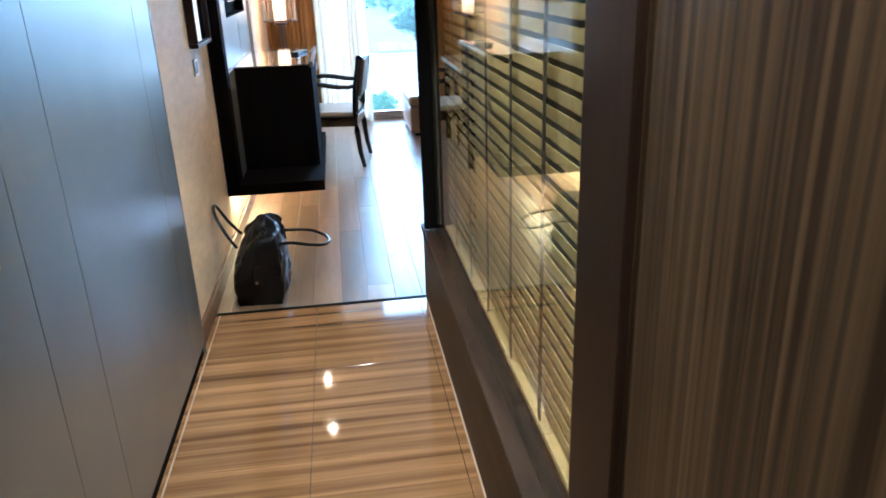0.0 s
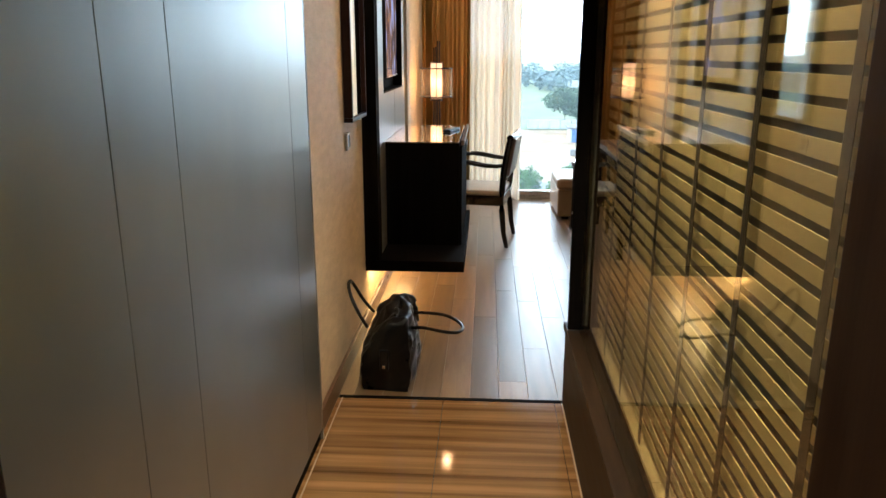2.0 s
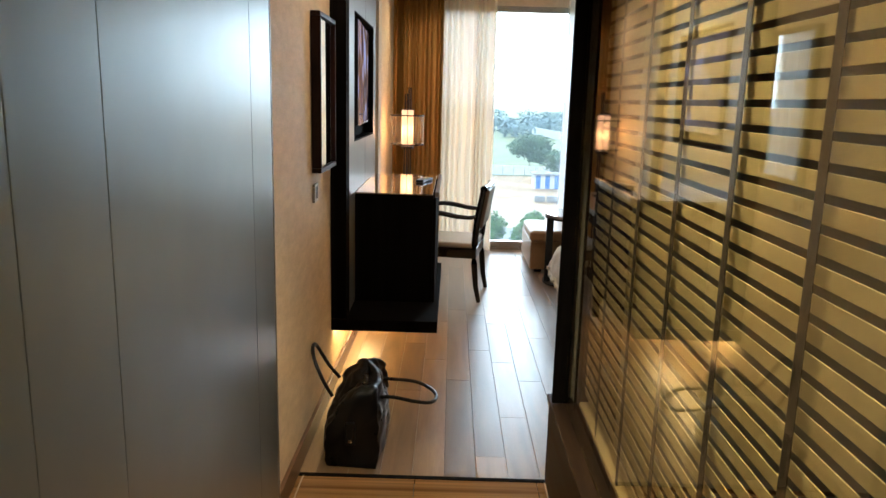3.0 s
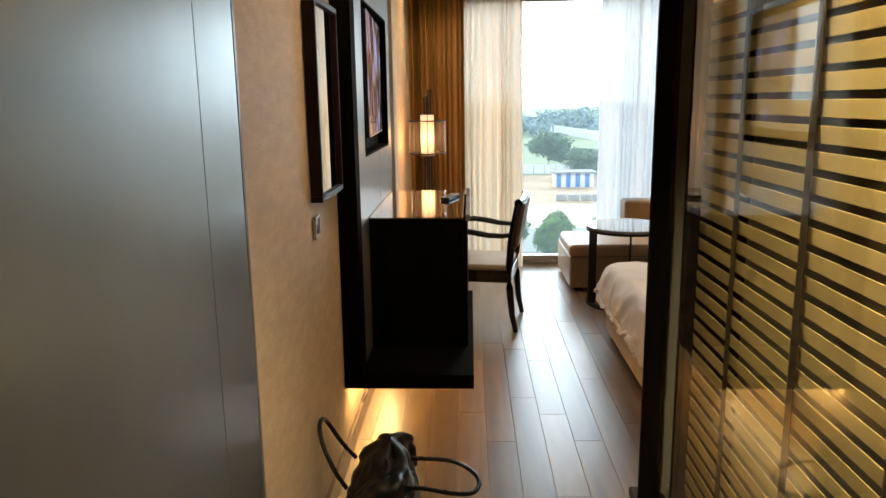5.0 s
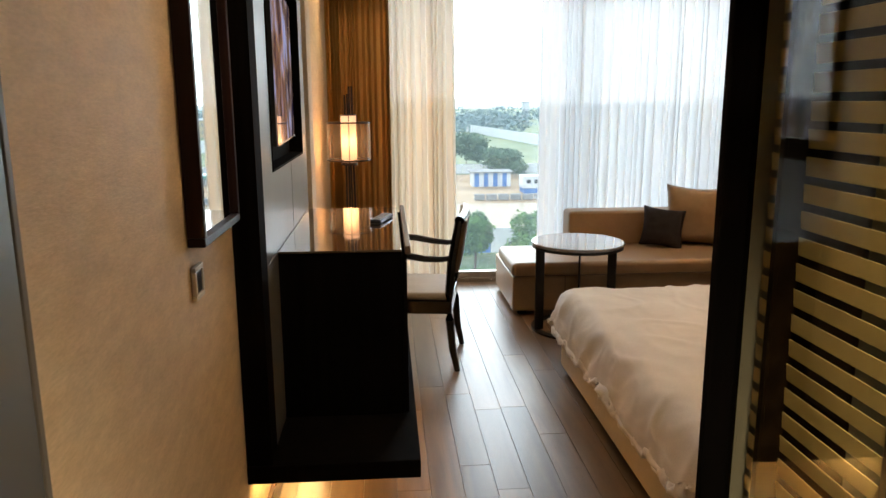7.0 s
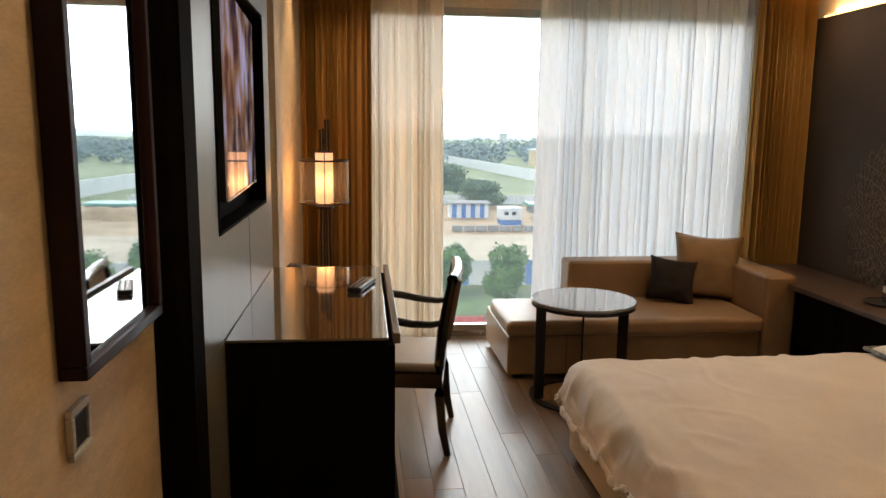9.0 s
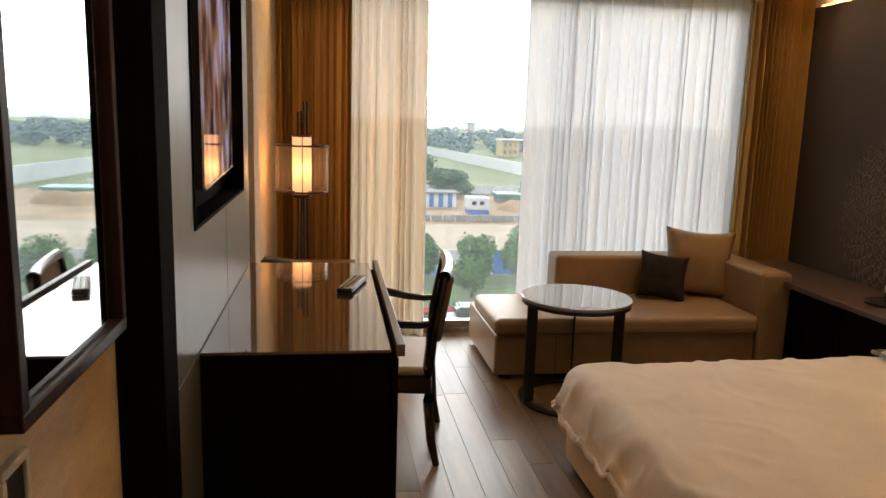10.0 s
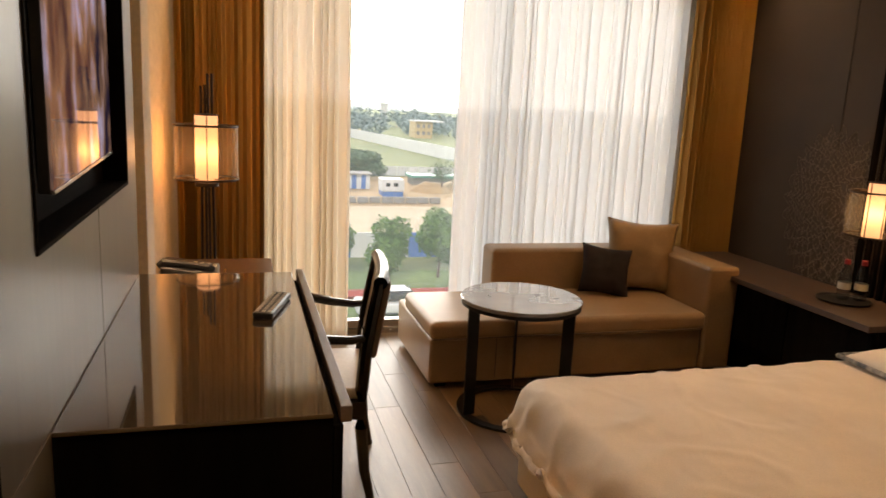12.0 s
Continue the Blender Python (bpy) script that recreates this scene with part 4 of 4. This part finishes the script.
# ---- outside ----
GZ = -9.0
GRASS = surf("dry_grass", (0.12, 0.17, 0.06), (0.22, 0.25, 0.11), 0.9, scale=0.15, fine=3, bump=0.0)
LAWN = surf("lawn", (0.075, 0.14, 0.03), (0.115, 0.19, 0.045), 0.9, scale=0.5, fine=6, bump=0.0)
DIRT = surf("sandy_soil", (0.34, 0.225, 0.115), (0.48, 0.35, 0.2), 0.95, scale=0.2, detail=8, fine=2, bump=0.0)
ROADM = surf("pale_concrete", (0.42, 0.345, 0.23), (0.52, 0.44, 0.31), 0.9, scale=0.15, stretch=(0.3, 1, 1), fine=2, bump=0.0)
LEAF = surf("leaves", (0.055, 0.14, 0.022), (0.125, 0.27, 0.055), 0.7, scale=1.4, fine=5, bump=0.0)
# Haze over the far woods is mixed into this pale bluish leaf colour.
FARLEAF = surf("far_haze_leaves", (0.17, 0.25, 0.26), (0.26, 0.35, 0.36), 0.9, scale=0.1, fine=1, bump=0.0)
# Mid-distance leaves: a little haze is put into the green.
MIDLEAF = surf("mid_haze_leaves", (0.07, 0.14, 0.08), (0.14, 0.23, 0.13), 0.8, scale=0.6, fine=3, bump=0.0)
BARK = surf("bark", (0.09, 0.065, 0.045), (0.14, 0.1, 0.07), 0.9, scale=6, fine=20, bump=0.2)
WHITEM = surf("white_painted_sheet", (0.55, 0.58, 0.6), (0.63, 0.66, 0.68), 0.5, scale=0.6, fine=6, bump=0.0)
BLUEM = surf("blue_painted_sheet", (0.06, 0.16, 0.42), (0.09, 0.21, 0.5), 0.5, scale=0.6, fine=6, bump=0.0)
GREENM = surf("green_roof_sheet", (0.08, 0.3, 0.26), (0.12, 0.36, 0.3), 0.5, scale=0.6, fine=6, bump=0.0)
REDM = surf("red_kerb_paint", (0.38, 0.05, 0.035), (0.45, 0.07, 0.05), 0.7, scale=1, fine=6, bump=0.0)
OCHRE = surf("ochre_plaster", (0.52, 0.41, 0.24), (0.6, 0.48, 0.3), 0.9, scale=0.3, fine=3, bump=0.0)
CONCRETE = surf("grey_concrete", (0.22, 0.22, 0.21), (0.29, 0.29, 0.28), 0.9, scale=0.8, fine=5, bump=0.05)
DARKGLASS = surf("dark_glazing", (0.02, 0.025, 0.03), (0.03, 0.035, 0.04), 0.1, scale=1, fine=5, bump=0.0)

setting("ground", cuboid(-2500, 2500, 9.5, 4000, GZ - 1, GZ), GRASS, "flat green ground to the horizon", "ground")
setting("lawn", cuboid(-40, 60, 20, 48, GZ, GZ + 0.03), LAWN, "bright mown lawn below the window", "lawn")
setting("building_site", cuboid(-60, 90, 58, 106, GZ, GZ + 0.04), DIRT, "bare sandy building site", "ground")
setting("road", cuboid(-120, 160, 58.5, 76, GZ + 0.045, GZ + 0.08), ROADM, "pale dusty concrete road", "road")
bm = bmesh.new()
sweep(bm, [(-30 + 3 * i, 41.8 + 0.02 * (i - 12) ** 2 * 0.6, GZ + 0.2) for i in range(26)], 0.35, 6, 0.8)
setting("kerb", bm, REDM, "red painted kerb round the lawn", "kerb")


def leafy(bm, c, rx, rz, n_, leaf, rnd):
    for _ in range(n_):
        d = Vector((rnd.gauss(0, 1), rnd.gauss(0, 1), rnd.gauss(0, 1))).normalized()
        k = (0.62 + 0.38 * rnd.random()) * (1 + 0.28 * noise.noise(d * 1.9 + Vector(c)))
        p = Vector(c) + Vector((d.x * rx, d.y * rx, d.z * rz)) * k
        a = Vector((rnd.gauss(0, 1), rnd.gauss(0, 1), rnd.gauss(0, 0.6))).normalized() * leaf * rnd.uniform(0.6, 1.3)
        b = a.cross(d).normalized() * leaf * rnd.uniform(0.35, 0.7)
        bm.faces.new([bm.verts.new(q) for q in (p - a, p - b, p + a, p + b)])


def tree(x, y, height, width, seed, label, leaf=0.13, n_=5400, mat_=None):
    rnd = random.Random(seed)
    t_ = thing("tree", (x, y, GZ), label, "tree", "trees outside")
    tr_ = bmesh.new()
    sweep(tr_, [(x, y, GZ), (x + 0.05, y, GZ + height * 0.3), (x, y + 0.05, GZ + height * 0.7)], [0.11, 0.08, 0.03], 7)
    for i in range(5):
        a = i * 1.3 + seed
        sweep(tr_, [(x, y, GZ + height * (0.3 + 0.06 * i)), (x + 0.3 * width * math.cos(a), y + 0.3 * width * math.sin(a), GZ + height * (0.5 + 0.07 * i))], [0.05, 0.02], 5)
    part("trunk", tr_, BARK, t_)
    cr = bmesh.new()
    for i in range(9):
        a, r = i * 2.4, 0.3 * width * math.sqrt(rnd.random())
        h_ = rnd.uniform(0.3, 0.76)
        leafy(cr, (x + r * math.cos(a), y + r * math.sin(a), GZ + height * h_), width * 0.31, height * 0.23, n_ // 9, leaf, rnd)
    part("crown", cr, mat_ or LEAF, t_, "", None)


for i, (x, y, h_, w_) in enumerate(((5.1, 46, 4.1, 2.35), (8.2, 45.5, 4.1, 2.35), (11.5, 46, 4.6, 2.6), (14.9, 46.5, 4.4, 3.2), (18.4, 46, 4.5, 3.2), (1.8, 45.5, 4.3, 3.0))):
    tree(x, y, h_, w_, i + 1, "round young street tree with dense green leaves")
tree(16.0, 104, 4.6, 6.4, 21, "broad dark green tree behind the shed", 0.22, mat_=MIDLEAF)
tree(12.4, 118, 6.5, 7.0, 22, "tall dark green tree by the fence", 0.26, mat_=MIDLEAF)
tree(23.2, 88, 4.4, 3.4, 23, "sparse young tree on the building site", 0.14, 700, MIDLEAF)

fb = thing("blue_hoarding", (9, 52, GZ), "pale hoarding with blue panels behind the trees", "fence")
for i in range(14):
    part("panel", cuboid(-3 + 2.0 * i, -1.06 + 2.0 * i, 52, 52.08, GZ + 0.03, GZ + 1.75), BLUEM if i % 3 == 1 else WHITEM, fb)

sh = thing("site_shed", (12.6, 91, GZ), "blue and white striped site shed with a flat roof", "shed")
part("wall", cuboid(10.3, 15.0, 91, 94, GZ + 0.04, GZ + 1.75), WHITEM, sh)
for i in range(4):
    part("panel", cuboid(10.5 + 1.15 * i, 11.05 + 1.15 * i, 90.94, 90.999, GZ + 0.05, GZ + 1.7), BLUEM, sh, "blue wall panel")
part("roof", cuboid(10.0, 15.3, 90.7, 94.3, GZ + 1.76, GZ + 1.9), CONCRETE, sh)
ct = thing("site_cabin", (16.4, 85, GZ), "white site cabin on a blue base", "cabin")
part("base", cuboid(15.3, 17.6, 84, 86.5, GZ + 0.04, GZ + 0.6), BLUEM, ct, "blue base")
part("body", cuboid(15.2, 17.7, 83.9, 86.6, GZ + 0.61, GZ + 2.0, bevel=0.08), WHITEM, ct)
for x in (15.6, 16.5):
    part("window", cuboid(x, x + 0.5, 83.86, 83.899, GZ + 1.2, GZ + 1.6), DARKGLASS, ct)
blk = mesh_of("concrete_block", cuboid(-0.55, 0.55, -0.3, 0.3, 0, 0.62, bevel=0.04, seg=1), CONCRETE)
for i in range(9):
    o = new("concrete_block", blk)
    o.location = (9.6 + 1.3 * i, 79 + 0.1 * math.sin(i * 3), GZ + 0.04)
    tagged(o, "grey concrete barrier block beside the road", "concrete block", "row of barrier blocks")
wf = thing("white_fence", (20, 108, GZ), "white panel fence beyond the building site", "fence")
for i in range(16):
    part("panel", cuboid(6 + 1.6 * i, 7.5 + 1.6 * i, 108, 108.1, GZ, GZ + 1.35), WHITEM, wf)
gs = thing("long_shed", (26, 97, GZ), "long low shed with a green sheet roof", "shed")
part("wall", cuboid(21.5, 33, 96, 99, GZ + 0.04, GZ + 1.0), CONCRETE, gs)
part("roof", cuboid(21.2, 33.3, 95.6, 99.4, GZ + 1.01, GZ + 1.3), GREENM, gs)
lw = thing("boundary_wall", (34, 170, GZ), "long pale boundary wall across the field", "wall")
a, b = Vector((27.0, 250, 0)), Vector((44.0, 96, 0))
for i in range(30):
    p, q = a.lerp(b, i / 30), a.lerp(b, (i + 0.97) / 30)
    bm = bmesh.new()
    box(bm, -0.12, 0.12, 0, (q - p).length, GZ, GZ + 2.5)
    bmesh.ops.transform(bm, matrix=Matrix.Translation(p) @ Matrix.Rotation(math.atan2(-(q - p).x, (q - p).y), 4, "Z"), verts=bm.verts)
    part("panel", bm, WHITEM, lw)
for i, (x, y, r_, h_) in enumerate(((22.4, 89.5, 2.6, 1.2), (26.5, 90.5, 3.0, 1.4), (12.0, 98, 2.8, 1.0), (30, 92, 3, 1.3))):
    bm = bmesh.new()
    lathe(bm, [(r_, GZ + 0.02), (r_ * 0.72, GZ + h_ * 0.55), (r_ * 0.35, GZ + h_ * 0.92), (0.02, GZ + h_)], x, y, 20)
    for v in bm.verts:
        v.co += Vector((noise.noise(v.co * 0.9), noise.noise(v.co * 0.9 + Vector((5, 0, 0))), 0.3 * noise.noise(v.co))) * 0.35
    single("soil_heap", bm, DIRT, "heap of sandy orange soil", "soil heap", (x, y, GZ), "soil heaps", smooth=60)
yb = thing("ochre_building", (55, 224, GZ), "ochre two-storey building among far trees", "building")
part("wall", cuboid(52, 57.5, 224, 232, GZ, GZ + 5.0), OCHRE, yb)
part("roof", cuboid(51.6, 61, 223.4, 232.6, GZ + 5.0, GZ + 5.4), WHITEM, yb)
for i in range(3):
    for j in range(2):
        part("window", cuboid(52.5 + 1.7 * i, 53.4 + 1.7 * i, 223.9, 223.99, GZ + 1.0 + 2.2 * j, GZ + 2.1 + 2.2 * j), CONCRETE, yb)
tw = thing("white_tower", (62, 330, GZ), "small white tower above the far trees", "building")
part("wall", cuboid(61, 64, 330, 333, GZ, GZ + 9.5), WHITEM, tw)
part("roof", cuboid(60.6, 64.4, 329.6, 333.4, GZ + 9.5, GZ + 10.2), WHITEM, tw)

car_ = thing("parked_car", (7.1, 38.4, GZ), "white parked car beside the lawn", "car")
bm = cuboid(5.2, 8.9, 37.6, 39.2, GZ + 0.3, GZ + 0.85, bevel=0.15, seg=3)
part("body", bm, WHITEM, car_, "", 60)
bm = cuboid(5.9, 8.1, 37.7, 39.1, GZ + 0.86, GZ + 1.4, bevel=0.2, seg=3)
part("cabin", bm, DARKGLASS, car_, "dark glazed cabin", 60)
part("roof", cuboid(6.2, 7.8, 37.85, 38.95, GZ + 1.4, GZ + 1.43), WHITEM, car_)
for x in (5.9, 8.2):
    for y in (37.55, 39.25):
        wheel = part("wheel", rod(bmesh.new(), (x, y - 0.08, GZ + 0.32), (x, y + 0.08, GZ + 0.32), 0.31, seg=20), BLACKPLASTIC, car_)
        part("rim", rod(bmesh.new(), (x, y - 0.085, GZ + 0.32), (x, y + 0.085, GZ + 0.32), 0.2, seg=16), CHROME, wheel)

rnd = random.Random(5)
bm = bmesh.new()
for i in range(150):
    y = rnd.uniform(215, 420)
    x = y * rnd.uniform(-0.1, 0.42)
    if 45 < x < 66 and y < 236:
        continue
    h_ = rnd.uniform(4.0, 6.5) * (0.75 + y / 900)
    leafy(bm, (x, y, GZ + h_ * 0.5), h_ * 0.8, h_ * 0.55, 110, 0.8, rnd)
tagged(new("far_woods", mesh_of("far_woods", bm, FARLEAF)), "far belt of woods, painted paler and bluer for haze", "woods", kind="stuff")
# Distance haze is put into the hills as a pale blue emission.
HILLS = glow("hills_haze_glow", (0.62, 0.72, 0.78), 0.55)
bm = bmesh.new()
prev = None
for i in range(121):
    x = -500 + 15 * i
    zt = GZ + 9 + 7 * noise.noise((x * 0.006, 1, 0)) + 2.0 * noise.noise((x * 0.05, 3, 0))
    cur = (bm.verts.new((x, 900, GZ - 1)), bm.verts.new((x, 900, zt)), bm.verts.new((x, 960, GZ - 1)))
    if prev:
        bm.faces.new((prev[0], cur[0], cur[1], prev[1]))
        bm.faces.new((prev[1], cur[1], cur[2], prev[2]))
    prev = cur
setting("backdrop_hills", bm, HILLS, "hills at the horizon, haze painted as a pale blue glow", "backdrop")

bm = bmesh.new()
bm.faces.new([bm.verts.new(q) for q in ((-1500, 1500, -40), (2500, 1500, -40), (2500, 1500, 1400), (-1500, 1500, 1400))])
setting("backdrop_sky", bm, glow("white_overcast", (0.92, 0.97, 1.0), 3.9), "plain white overcast sky", "backdrop")

# ---- floors, piece by piece ----
rnd = random.Random(11)
fl_ = thing("floor_corridor", (0, 2, 0), "polished brown striped marble floor", "floor", kind="structure")
part("bed", cuboid(XL, 2.2, -0.8, 3.9, -0.08, -0.021), BLACKPLASTIC, fl_)
pieces(fl_, "tile", (0.485, 0.588, 0.02), [(x, 3.605 - 0.59 * i, -0.01) for i in range(8) for x in (-0.3775, 0.1095, 0.5965)], MARBLE, 0.0006)
fb_ = thing("floor_bedroom", (1, 6, 0), "dark brown oak plank floor", "floor", kind="structure")
part("bed", cuboid(XL, XR, 3.925, YW, -0.08, -0.021), BLACKPLASTIC, fb_)
PW = 0.1305
row = 0
x = 0.113 - 5.5 * PW
lengths = (0.75, 1.05, 1.35)
shapes = {q: mesh_of("plank", cuboid(-PW / 2 + 0.0005, PW / 2 - 0.0005, -q / 2 + 0.0005, q / 2 - 0.0005, -0.02, 0.0, bevel=0.001, seg=1), PLANK) for q in lengths}
while x < XR + PW / 2:
    y = 3.925 - (0.0, 0.31, 0.57, 0.17)[row % 4]
    first = True
    while y < YW:
        q = rnd.choice(lengths)
        lo_, hi_ = max(y, 3.925), min(y + q, YW - 0.02)
        if hi_ - lo_ > 0.05:
            o = new("plank", shapes[q])
            o.parent = fb_
            o.location = (x - 1, (lo_ + hi_) / 2 - 6, 0)
            o.scale = (1, (hi_ - lo_) / q, 1)
        y += q
    x += PW
    row += 1
